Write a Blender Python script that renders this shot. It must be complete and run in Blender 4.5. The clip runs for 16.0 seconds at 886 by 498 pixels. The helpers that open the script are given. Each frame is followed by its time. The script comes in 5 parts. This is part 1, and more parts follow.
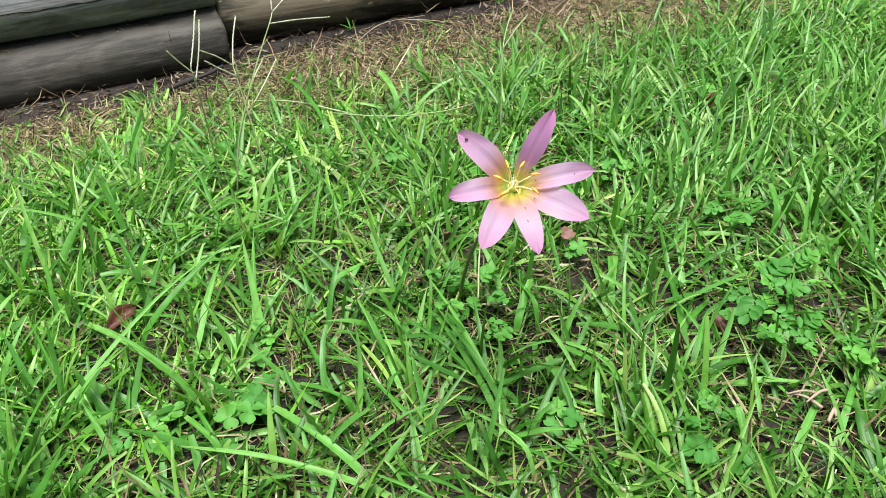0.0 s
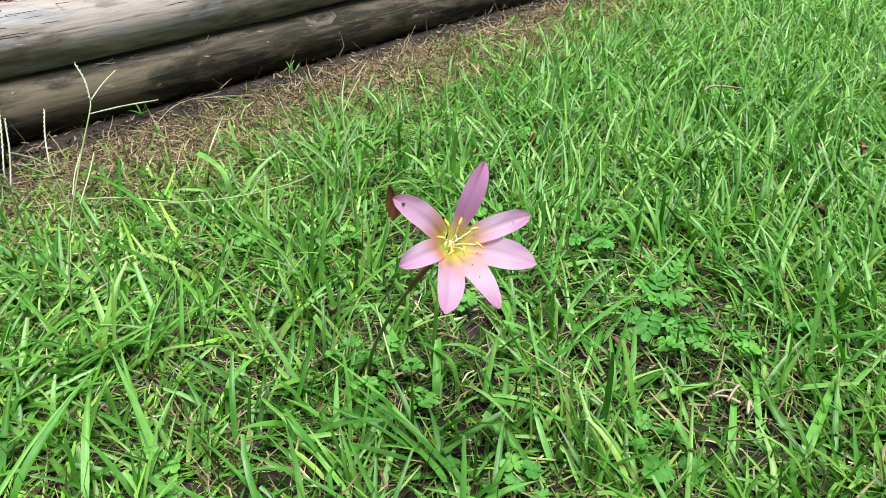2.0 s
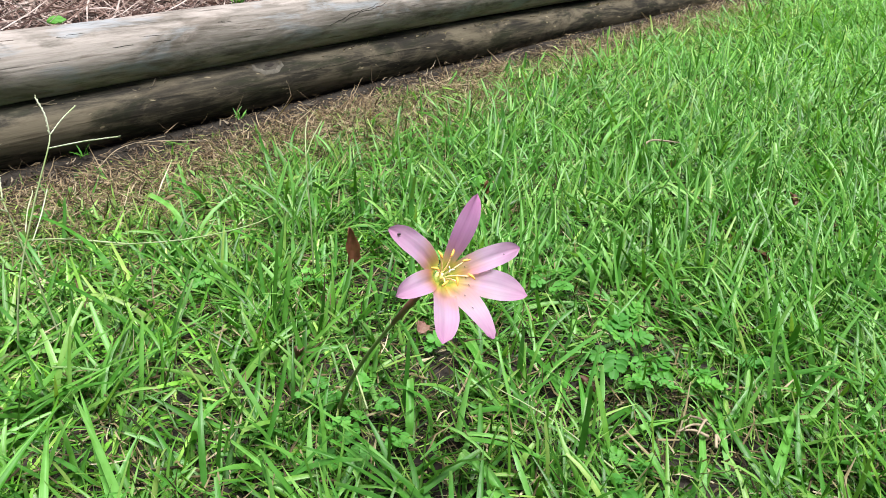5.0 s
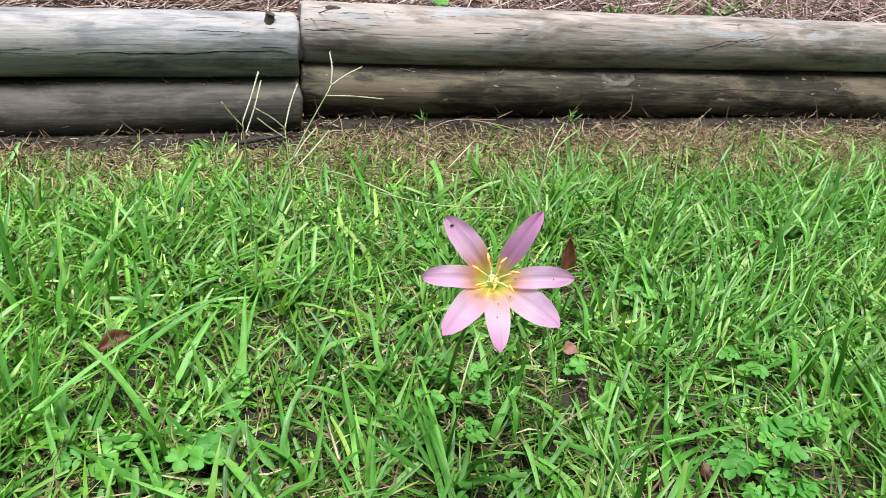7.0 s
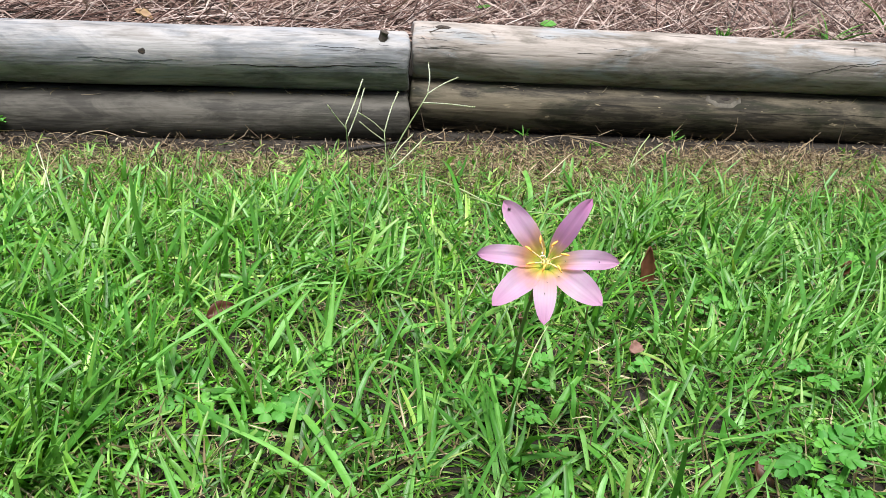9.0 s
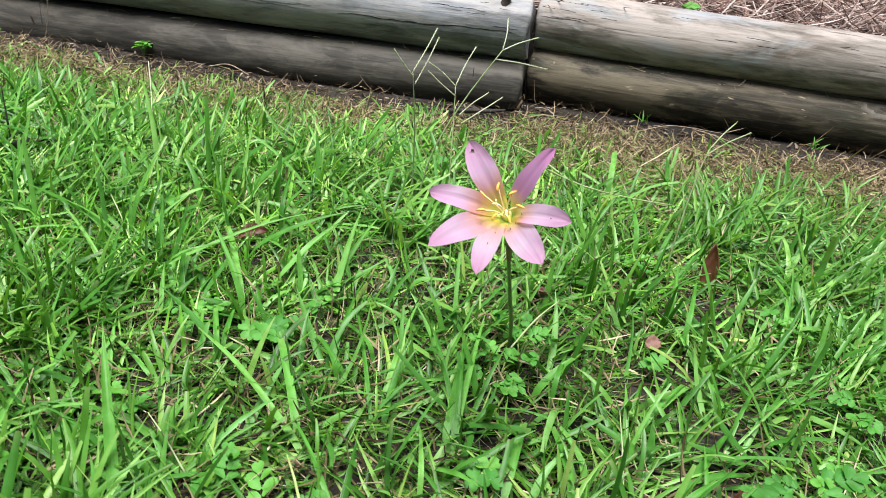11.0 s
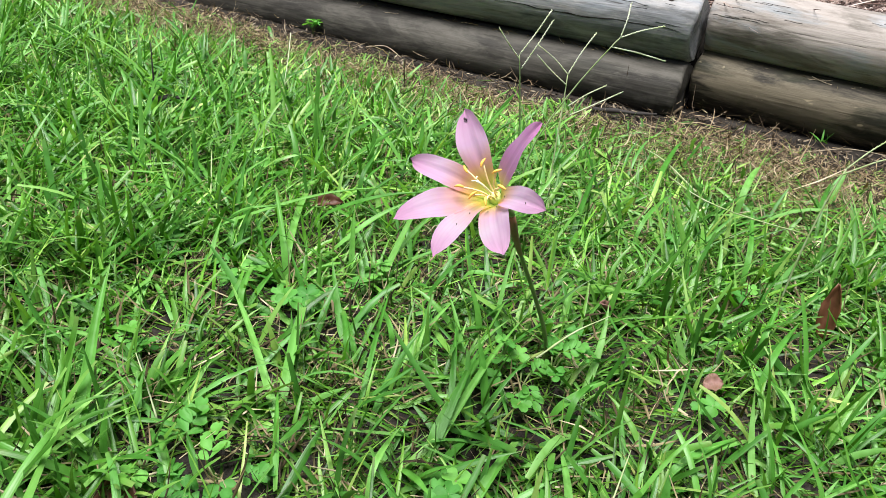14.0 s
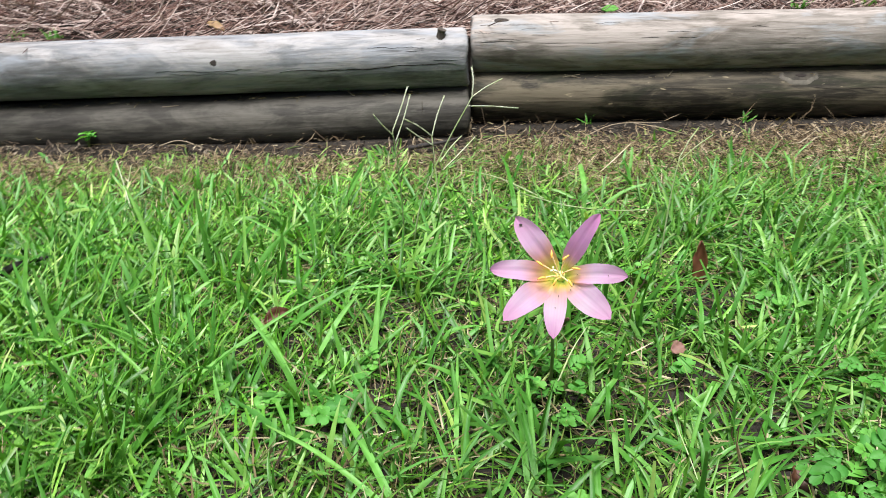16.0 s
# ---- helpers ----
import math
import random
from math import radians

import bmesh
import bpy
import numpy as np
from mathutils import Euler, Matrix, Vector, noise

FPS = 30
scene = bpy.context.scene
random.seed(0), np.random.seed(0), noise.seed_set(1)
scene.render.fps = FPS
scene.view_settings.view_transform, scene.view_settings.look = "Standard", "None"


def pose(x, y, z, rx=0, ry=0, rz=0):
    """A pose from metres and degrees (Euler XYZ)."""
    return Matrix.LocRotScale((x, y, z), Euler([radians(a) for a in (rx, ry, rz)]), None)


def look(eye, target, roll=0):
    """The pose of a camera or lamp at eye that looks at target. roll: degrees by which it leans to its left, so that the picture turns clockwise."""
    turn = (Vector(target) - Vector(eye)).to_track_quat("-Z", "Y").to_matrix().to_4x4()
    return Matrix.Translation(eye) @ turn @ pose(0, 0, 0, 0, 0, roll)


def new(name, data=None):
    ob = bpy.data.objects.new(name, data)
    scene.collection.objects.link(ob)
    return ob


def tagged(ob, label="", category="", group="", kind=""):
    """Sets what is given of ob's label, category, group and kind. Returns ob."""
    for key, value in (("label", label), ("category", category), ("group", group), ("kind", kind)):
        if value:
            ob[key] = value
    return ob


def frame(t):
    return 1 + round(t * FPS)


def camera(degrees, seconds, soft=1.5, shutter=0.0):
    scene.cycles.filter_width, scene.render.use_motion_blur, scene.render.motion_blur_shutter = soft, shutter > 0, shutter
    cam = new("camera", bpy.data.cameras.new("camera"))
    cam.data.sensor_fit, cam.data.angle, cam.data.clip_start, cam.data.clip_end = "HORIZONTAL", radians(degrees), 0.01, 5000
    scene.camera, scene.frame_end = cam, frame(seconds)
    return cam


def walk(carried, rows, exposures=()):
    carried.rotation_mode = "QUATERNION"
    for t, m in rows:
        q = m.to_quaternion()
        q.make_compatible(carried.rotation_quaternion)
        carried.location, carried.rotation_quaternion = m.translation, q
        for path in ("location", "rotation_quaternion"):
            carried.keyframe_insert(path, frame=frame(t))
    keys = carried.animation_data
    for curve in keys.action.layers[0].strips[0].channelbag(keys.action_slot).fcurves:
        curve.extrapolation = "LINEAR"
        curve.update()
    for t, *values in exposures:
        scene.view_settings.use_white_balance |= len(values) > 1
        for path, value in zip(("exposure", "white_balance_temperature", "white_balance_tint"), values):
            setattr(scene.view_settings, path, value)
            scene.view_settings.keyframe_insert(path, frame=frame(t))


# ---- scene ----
cam = camera(60.0, 16.0, soft=0.85, shutter=0.25)
PATH = [
    (0, (0.054, 0.07, 0.389), (0.685, 1.555, -0.793), -2.0),
    (0.5, (0.038, 0.071, 0.393), (0.719, 1.551, -0.767), -1.1),
    (1, (0.022, 0.068, 0.404), (0.765, 1.537, -0.732), -1.5),
    (1.5, (0.009, 0.111, 0.391), (0.999, 1.456, -0.71), -1.2),
    (2, (-0.012, 0.138, 0.38), (1.161, 1.365, -0.677), -0.5),
    (2.5, (-0.045, 0.158, 0.383), (1.18, 1.352, -0.652), -0.1),
    (3, (-0.058, 0.18, 0.37), (1.259, 1.317, -0.617), -0.4),
    (3.2, (-0.058, 0.194, 0.364), (1.306, 1.283, -0.612), -0.7),
    (5.3, (-0.036, 0.148, 0.372), (1.303, 1.326, -0.534), 4.2),
    (5.5, (-0.009, 0.139, 0.376), (1.223, 1.431, -0.526), 5.0),
    (6, (0.06, 0.086, 0.39), (0.952, 1.655, -0.472), 5.1),
    (6.5, (0.081, 0.059, 0.386), (0.695, 1.733, -0.519), 5.2),
    (7, (0.103, 0.05, 0.379), (0.598, 1.734, -0.581), 5.5),
    (7.5, (0.102, 0.027, 0.379), (0.521, 1.733, -0.576), 5.7),
    (8, (0.118, 0.009, 0.375), (0.435, 1.756, -0.547), 5.2),
    (8.5, (0.124, 0.002, 0.374), (0.371, 1.763, -0.541), 4.6),
    (9, (0.127, -0.006, 0.378), (0.323, 1.76, -0.541), 3.9),
    (9.2, (0.128, -0.005, 0.377), (0.315, 1.762, -0.54), 3.5),
    (11.3, (0.295, 0.014, 0.34), (-0.052, 1.722, -0.64), 6.1),
    (11.5, (0.322, 0.026, 0.331), (-0.079, 1.728, -0.64), 5.7),
    (12, (0.379, 0.056, 0.307), (-0.131, 1.734, -0.654), 4.1),
    (12.5, (0.388, 0.054, 0.3), (-0.231, 1.672, -0.699), 3.9),
    (13, (0.379, 0.07, 0.319), (-0.321, 1.652, -0.684), 5.3),
    (13.5, (0.364, 0.078, 0.322), (-0.392, 1.637, -0.677), 5.3),
    (14, (0.362, 0.08, 0.326), (-0.411, 1.628, -0.676), 5.3),
    (14.5, (0.365, 0.071, 0.324), (-0.395, 1.613, -0.699), 4.7),
    (15, (0.324, 0.037, 0.351), (-0.367, 1.61, -0.673), 2.2),
    (15.5, (0.245, 0.0, 0.384), (-0.123, 1.683, -0.632), -0.1),
    (16, (0.176, -0.012, 0.408), (0.116, 1.733, -0.567), -1.7),
]
walk(cam, [(t, look(eye, target, roll)) for t, eye, target, roll in PATH])

# ---- light: an overcast day, the sky's glow from above and a weak, wide sun ----
world = bpy.data.worlds.new("overcast_sky")
scene.world = world
world.use_nodes = True
wn, wl = world.node_tree.nodes, world.node_tree.links
sky = wn.new("ShaderNodeTexSky")
sky.sky_type, sky.sun_disc = "NISHITA", False
SUN_HIGH, SUN_ROUND = radians(81), radians(195)
sky.sun_elevation, sky.sun_rotation = SUN_HIGH, SUN_ROUND
sky.air_density, sky.dust_density = 1.0, 4.0
wl.new(sky.outputs[0], wn["Background"].inputs[0])
wn["Background"].inputs[1].default_value = 0.030
lamp = bpy.data.lights.new("sun", "SUN")
lamp.energy, lamp.angle, lamp.color = 4.9, radians(34), (1.0, 0.985, 0.97)
sun = new("sun", lamp)
sun.matrix_world = pose(0, 0, 4, 90 - 81, 0, 180 - 195)
scene.view_settings.exposure = 0.87


# ---- materials ----
def material(name):
    m = bpy.data.materials.new(name)
    m.use_nodes = True
    nt = m.node_tree
    return m, nt, nt.nodes["Principled BSDF"], nt.nodes["Material Output"]


def put(nt, kind, **values):
    n = nt.nodes.new(kind)
    for k, v in values.items():
        n.inputs[k.replace("_", " ")].default_value = v
    return n


def ramp(nt, source, stops, smooth=False):
    n = nt.nodes.new("ShaderNodeValToRGB")
    e = n.color_ramp.elements
    while len(e) < len(stops):
        e.new(0.5)
    for item, (p, c) in zip(e, stops):
        item.position, item.color = p, (*c, 1)
    if smooth:
        n.color_ramp.interpolation = "EASE"
    nt.links.new(source, n.inputs[0])
    return n.outputs[0]


def mix(nt, a, b, fac, how="MIX"):
    n = nt.nodes.new("ShaderNodeMix")
    n.data_type, n.blend_type = "RGBA", how
    for value, slot in ((fac, 0), (a, 6), (b, 7)):
        if isinstance(value, (int, float)):
            n.inputs[slot].default_value = value
        elif isinstance(value, tuple):
            n.inputs[slot].default_value = (*value, 1)
        else:
            nt.links.new(value, n.inputs[slot])
    return n.outputs[2]


def noise_tex(nt, scale, detail=4, stretch=(1, 1, 1), offset=(0, 0, 0), rough=0.55, warp=0.0):
    co, mp = nt.nodes.new("ShaderNodeTexCoord"), nt.nodes.new("ShaderNodeMapping")
    mp.inputs["Scale"].default_value, mp.inputs["Location"].default_value = stretch, offset
    nt.links.new(co.outputs["Object"], mp.inputs[0])
    n = put(nt, "ShaderNodeTexNoise", Scale=scale, Detail=detail, Roughness=rough, Distortion=warp)
    nt.links.new(mp.outputs[0], n.inputs["Vector"])
    return n.outputs["Fac"]


def bump(nt, height, shader, strength, distance):
    b = put(nt, "ShaderNodeBump", Strength=strength, Distance=distance)
    nt.links.new(height, b.inputs["Height"])
    nt.links.new(b.outputs[0], shader.inputs["Normal"])
    return b


def attribute(nt, name):
    a = nt.nodes.new("ShaderNodeAttribute")
    a.attribute_name = name
    return a.outputs["Fac"]


def island(nt):
    return nt.nodes.new("ShaderNodeNewGeometry").outputs["Random Per Island"]


def leafy(name, stops, rough=0.45, through_light=0.35, tip=(0.30, 0.34, 0.12), tip_amount=0.2, per_object=False, spec=0.4, mottle=(0.6, 0.7, 0.35)):
    """A leaf that lets part of the light through; its colour differs from blade to blade."""
    m, nt, p, out = material(name)
    rnd = nt.nodes.new("ShaderNodeObjectInfo").outputs["Random"] if per_object else island(nt)
    col = ramp(nt, rnd, stops)
    n = noise_tex(nt, 90, 3)
    col = mix(nt, col, mix(nt, col, mottle, 1.0, "MULTIPLY"), ramp(nt, n, [(0.4, (0, 0, 0)), (0.75, (1, 1, 1))]))
    along = attribute(nt, "along")
    col = mix(nt, col, tip, ramp(nt, along, [(0.0, (tip_amount,) * 3), (0.16, (0.0,) * 3), (0.86, (0.0,) * 3), (1.0, (tip_amount,) * 3)]))
    nt.links.new(col, p.inputs["Base Color"])
    p.inputs["Roughness"].default_value = rough
    p.inputs["Specular IOR Level"].default_value = spec
    across = attribute(nt, "across")
    w = nt.nodes.new("ShaderNodeMath")
    w.operation = "SINE"
    k = nt.nodes.new("ShaderNodeMath")
    k.operation = "MULTIPLY"
    k.inputs[1].default_value = 26.0
    nt.links.new(across, k.inputs[0])
    nt.links.new(k.outputs[0], w.inputs[0])
    bump(nt, w.outputs[0], p, 0.10, 0.0003)
    tr = nt.nodes.new("ShaderNodeBsdfTranslucent")
    nt.links.new(mix(nt, col, (1.12, 1.18, 0.5), 1.0, "MULTIPLY"), tr.inputs[0])
    ms = nt.nodes.new("ShaderNodeMixShader")
    ms.inputs[0].default_value = through_light
    nt.links.new(p.outputs[0], ms.inputs[1])
    nt.links.new(tr.outputs[0], ms.inputs[2])
    nt.links.new(ms.outputs[0], out.inputs[0])
    return m


GRASS = leafy("grass", [(0.0, (0.0169, 0.0606, 0.00345)), (0.25, (0.0401, 0.136, 0.0103)), (0.5, (0.0844, 0.234, 0.0243)), (0.75, (0.143, 0.333, 0.0448)),
                        (0.9, (0.211, 0.424, 0.0691)), (1.0, (0.38, 0.455, 0.164))], rough=0.42, spec=0.4, through_light=0.28)
GRASS_LOW = leafy("under_grass", [(0.0, (0.018, 0.06, 0.004)), (0.3, (0.045, 0.135, 0.009)), (0.6, (0.085, 0.225, 0.018)), (0.88, (0.15, 0.32, 0.035)), (1.0, (0.33, 0.36, 0.13))],
                  rough=0.42, spec=0.4, through_light=0.28)
GRASS_TILLER = leafy("tiller_grass", [(0.0, (0.0295, 0.111, 0.0115)), (0.25, (0.0549, 0.187, 0.0196)), (0.5, (0.0928, 0.265, 0.0345)), (0.75, (0.148, 0.343, 0.0575)), (0.92, (0.216, 0.414, 0.094)),
                                      (1.0, (0.317, 0.465, 0.123))], rough=0.42, spec=0.45, through_light=0.30, tip=(0.34, 0.36, 0.15), tip_amount=0.3)
GRASS_WIDE = leafy("broad_grass", [(0.0, (0.0422, 0.162, 0.0181)), (0.4, (0.0791, 0.263, 0.0428)), (0.75, (0.126, 0.353, 0.0772)), (1.0, (0.211, 0.444, 0.119))], rough=0.42, spec=0.45, through_light=0.30)
GRASS_SINGLE = leafy("single_blade", [(0.0, (0.0422, 0.162, 0.0179)), (0.35, (0.0791, 0.263, 0.0358)), (0.7, (0.126, 0.343, 0.0626)), (1.0, (0.184, 0.414, 0.0987))], rough=0.48, spec=0.3,
                     through_light=0.22, per_object=True)
WEED = leafy("weed_leaf", [(0.0, (0.0725, 0.26, 0.05)), (0.5, (0.114, 0.35, 0.07)), (1.0, (0.181, 0.46, 0.095))], rough=0.55, spec=0.25, tip_amount=0.0, per_object=True)
STRAW = leafy("dry_grass", [(0.0, (0.024, 0.018, 0.009)), (0.3, (0.075, 0.060, 0.030)), (0.6, (0.17, 0.14, 0.072)), (0.86, (0.34, 0.285, 0.165)), (1.0, (0.60, 0.53, 0.38))],
              rough=0.7, through_light=0.15, tip_amount=0.0, spec=0.2, mottle=(0.6, 0.55, 0.45))
NEEDLE = leafy("pine_needle", [(0.0, (0.026, 0.012, 0.010)), (0.28, (0.095, 0.048, 0.038)), (0.48, (0.19, 0.114, 0.092)), (0.70, (0.34, 0.255, 0.22)), (1.0, (0.58, 0.50, 0.47))],
               rough=0.55, through_light=0.05, tip_amount=0.0, mottle=(0.5, 0.38, 0.36))
# crumb tones set dark, with the shade at the logs' foot in them
SHADED_LITTER = leafy("shaded_bark_litter", [(0.0, (0.012, 0.009, 0.007)), (0.45, (0.04, 0.03, 0.022)), (0.85, (0.09, 0.072, 0.056)), (1.0, (0.30, 0.26, 0.20))], rough=0.8, through_light=0.05, tip_amount=0.0,
               spec=0.15, mottle=(0.6, 0.52, 0.45))
SEED = leafy("seed_spike", [(0.0, (0.60, 0.63, 0.50)), (1.0, (0.76, 0.77, 0.66))], rough=0.7, through_light=0.2, tip_amount=0.0)


GRASS_FRESH = leafy("fresh_grass", [(0.0, (0.0643, 0.224, 0.0165)), (0.3, (0.127, 0.38, 0.035)), (0.6, (0.213, 0.51, 0.0657)), (0.85, (0.323, 0.623, 0.118)), (1.0, (0.488, 0.671, 0.195))],
                    rough=0.35, spec=0.5, through_light=0.28)
GRASS_LONG = leafy("long_grass", [(0.0, (0.0475, 0.177, 0.0213)), (0.4, (0.101, 0.303, 0.046)), (0.75, (0.164, 0.404, 0.0805)), (1.0, (0.254, 0.495, 0.123))], rough=0.40, spec=0.45, through_light=0.28,
                   tip_amount=0.12)
GRASS_STRIP = leafy("strip_grass", [(0.0, (0.05, 0.12, 0.014)), (0.4, (0.12, 0.24, 0.035)), (0.75, (0.22, 0.36, 0.065)), (1.0, (0.40, 0.44, 0.16))], rough=0.4, spec=0.4, through_light=0.25,
                    tip=(0.45, 0.36, 0.18), tip_amount=0.5)
CULM = leafy("pale_culm", [(0.0, (0.36, 0.44, 0.24)), (1.0, (0.46, 0.52, 0.32))], rough=0.5, through_light=0.1, tip_amount=0.0)
STUBBLE = leafy("dry_stubble", [(0.0, (0.045, 0.032, 0.021)), (0.3, (0.115, 0.084, 0.054)), (0.62, (0.27, 0.203, 0.130)), (0.87, (0.46, 0.365, 0.245)), (1.0, (0.62, 0.54, 0.41))],
                rough=0.7, through_light=0.2, tip_amount=0.0, spec=0.2, mottle=(0.6, 0.52, 0.42))


def soil():
    """Bare soil among the blades; farther off the turf and the straw close over it."""
    m, nt, p, out = material("soil")
    a, b = noise_tex(nt, 9, 6), noise_tex(nt, 130, 6)
    col = mix(nt, ramp(nt, a, [(0.35, (0.014, 0.0122, 0.0104)), (0.65, (0.039, 0.0345, 0.030))]), (0.082, 0.073, 0.063), ramp(nt, b, [(0.56, (0, 0, 0)), (0.74, (0.5, 0.5, 0.5))]))
    turf = mix(nt, ramp(nt, b, [(0.35, (0.022, 0.070, 0.009)), (0.65, (0.085, 0.20, 0.032))]), (0.10, 0.15, 0.045), ramp(nt, noise_tex(nt, 2.2, 5), [(0.45, (0, 0, 0)), (0.7, (0.6, 0.6, 0.6))]))
    straw = ramp(nt, noise_tex(nt, 60, 6, (1, 3, 1), warp=1.5), [(0.35, (0.025, 0.014, 0.011)), (0.5, (0.07, 0.044, 0.036)), (0.68, (0.18, 0.135, 0.115))])
    col = mix(nt, col, turf, attribute(nt, "turf"))
    col = mix(nt, col, straw, attribute(nt, "straw"))
    nt.links.new(col, p.inputs["Base Color"])
    p.inputs["Roughness"].default_value = 0.95
    p.inputs["Specular IOR Level"].default_value = 0.08
    bump(nt, b, p, 0.9, 0.006)
    return m


def log_wood(name, dark, mid, light, moss, chips=0.0, tick=0.0):
    """Weathered pole: fine lengthwise grain, bleached and stained patches, hair cracks."""
    m, nt, p, out = material(name)
    g1 = noise_tex(nt, 12, 6, (0.8, 6, 6), rough=0.58, warp=1.0)
    g2 = noise_tex(nt, 14, 2, (1.6, 16, 16), (3, 1, 2), rough=0.5, warp=0.15)
    fleck = noise_tex(nt, 60, 4, (0.35, 2.2, 2.2), (2, 6, 3), rough=0.6, warp=0.6)
    spot = noise_tex(nt, 16, 6, (0.4, 1.8, 1.8), (4, 1, 8), rough=0.62, warp=0.7)
    g3 = noise_tex(nt, 9, 3, (1.0, 24, 24), (7, 3, 1), rough=0.5, warp=0.12)
    blot = noise_tex(nt, 9.0, 9, (0.7, 2.4, 2.4), (5, 5, 5), rough=0.68, warp=0.5)
    stain = noise_tex(nt, 14, 8, (0.5, 1.6, 1.6), (9, 2, 7), rough=0.65, warp=0.5)
    col = mix(nt, mid, ramp(nt, g1, [(0.30, dark), (0.5, mid), (0.70, light)]), 0.7)
    soak = noise_tex(nt, 7.0, 8, (0.55, 2.0, 2.0), (1, 8, 4), rough=0.62, warp=0.8)
    col = mix(nt, col, dark, ramp(nt, soak, [(0.48, (0, 0, 0)), (0.60, (0.5, 0.5, 0.5))]))
    col = mix(nt, col, light, ramp(nt, blot, [(0.46, (0, 0, 0)), (0.56, (0.9, 0.9, 0.9))]))
    col = mix(nt, col, moss, ramp(nt, stain, [(0.52, (0, 0, 0)), (0.62, (0.8, 0.8, 0.8))]))
    col = mix(nt, col, mix(nt, col, (0.62, 0.60, 0.57), 1.0, "MULTIPLY"), ramp(nt, spot, [(0.50, (0, 0, 0)), (0.62, (0.85, 0.85, 0.85))]))
    col = mix(nt, col, mix(nt, col, light, 0.45), ramp(nt, fleck, [(0.54, (0, 0, 0)), (0.70, (1, 1, 1))]))
    col = mix(nt, col, mix(nt, col, (0.76, 0.74, 0.72), 1.0, "MULTIPLY"), ramp(nt, fleck, [(0.30, (1, 1, 1)), (0.43, (0, 0, 0))]))
    col = mix(nt, col, mix(nt, col, (0.84, 0.82, 0.80), 1.0, "MULTIPLY"), ramp(nt, g2, [(0.32, (1, 1, 1)), (0.44, (0, 0, 0))]))
    if tick:
        # short dark openings of the grain
        t = noise_tex(nt, 70, 2, (0.22, 2.6, 2.6), (3, 9, 5), rough=0.45, warp=0.15)
        region = ramp(nt, noise_tex(nt, 7, 3, (0.6, 2, 2), (8, 4, 2)), [(0.42, (0, 0, 0)), (0.55, (tick,) * 3)])
        col = mix(nt, col, mix(nt, col, (0.16, 0.15, 0.14), 1.0, "MULTIPLY"), mix(nt, (0, 0, 0), region, ramp(nt, t, [(0.28, (1, 1, 1)), (0.34, (0, 0, 0))])))
    if chips:
        # small pale flakes where the skin has lifted
        c = noise_tex(nt, 75, 2, (0.7, 2.0, 2.0), (6, 2, 9), rough=0.5, warp=0.4)
        col = mix(nt, col, (0.30, 0.25, 0.16), ramp(nt, c, [(0.70, (0, 0, 0)), (0.76, (chips,) * 3)]))
    crack = ramp(nt, g3, [(0.22, (0.8, 0.8, 0.8)), (0.29, (0, 0, 0))])
    col = mix(nt, col, (0.022, 0.018, 0.015), crack)
    nt.links.new(col, p.inputs["Base Color"])
    p.inputs["Roughness"].default_value = 0.72
    p.inputs["Specular IOR Level"].default_value = 0.35
    b1 = bump(nt, g1, p, 0.22, 0.004)
    b2 = put(nt, "ShaderNodeBump", Strength=0.22, Distance=0.003)
    nt.links.new(g3, b2.inputs["Height"])
    nt.links.new(b1.outputs[0], b2.inputs["Normal"])
    nt.links.new(b2.outputs[0], p.inputs["Normal"])
    return m


SOIL = soil()
WOOD_GREY = log_wood("grey_log", (0.110, 0.111, 0.115), (0.202, 0.211, 0.232), (0.330, 0.320, 0.324), (0.220, 0.243, 0.280), tick=0.8)
WOOD_TAN = log_wood("tan_log", (0.085, 0.072, 0.060), (0.185, 0.165, 0.147), (0.345, 0.306, 0.284), (0.275, 0.296, 0.322), tick=0.7)
# lower logs: darker wood, shade from the upper logs worked into the colours
WOOD_LOW_SHADED = log_wood("low_shaded_log", (0.017, 0.015, 0.0125), (0.040, 0.037, 0.031), (0.094, 0.087, 0.074), (0.030, 0.030, 0.022))
WOOD_MOSSY_SHADED = log_wood("mossy_shaded_log", (0.008, 0.0065, 0.0045), (0.026, 0.0220, 0.0145), (0.135, 0.114, 0.078), (0.019, 0.022, 0.008), chips=0.9, tick=0.6)


def plain(name, colour, rough=0.7, noise_scale=120, vary=0.5):
    m, nt, p, out = material(name)
    n = noise_tex(nt, noise_scale, 4)
    nt.links.new(mix(nt, colour, tuple(c * vary for c in colour), ramp(nt, n, [(0.35, (0, 0, 0)), (0.7, (1, 1, 1))])), p.inputs["Base Color"])
    p.inputs["Roughness"].default_value = rough
    bump(nt, n, p, 0.4, 0.001)
    return m


CRACK = plain("crack_dark", (0.018, 0.014, 0.011), 0.95)
KNOT_DARK = plain("knot_dark", (0.045, 0.035, 0.03), 0.9)
STUB_WOOD = plain("stub_wood", (0.065, 0.05, 0.04), 0.85, 150, 0.4)
KNOT_WOOD = plain("knot_wood", (0.075, 0.065, 0.05), 0.85, 90, 0.4)
KNOT_PALE = plain("knot_pale", (0.155, 0.140, 0.115), 0.85)
DEAD_LEAF = leafy("dead_leaf", [(0.0, (0.085, 0.032, 0.018)), (0.5, (0.120, 0.044, 0.025)), (1.0, (0.165, 0.062, 0.034))], 0.55, 0.15, tip_amount=0.0, per_object=True)
FADED_PETAL = leafy("faded_petal", [(0.0, (0.22, 0.115, 0.095)), (1.0, (0.28, 0.15, 0.125))], 0.6, 0.25, tip_amount=0.0, per_object=True)
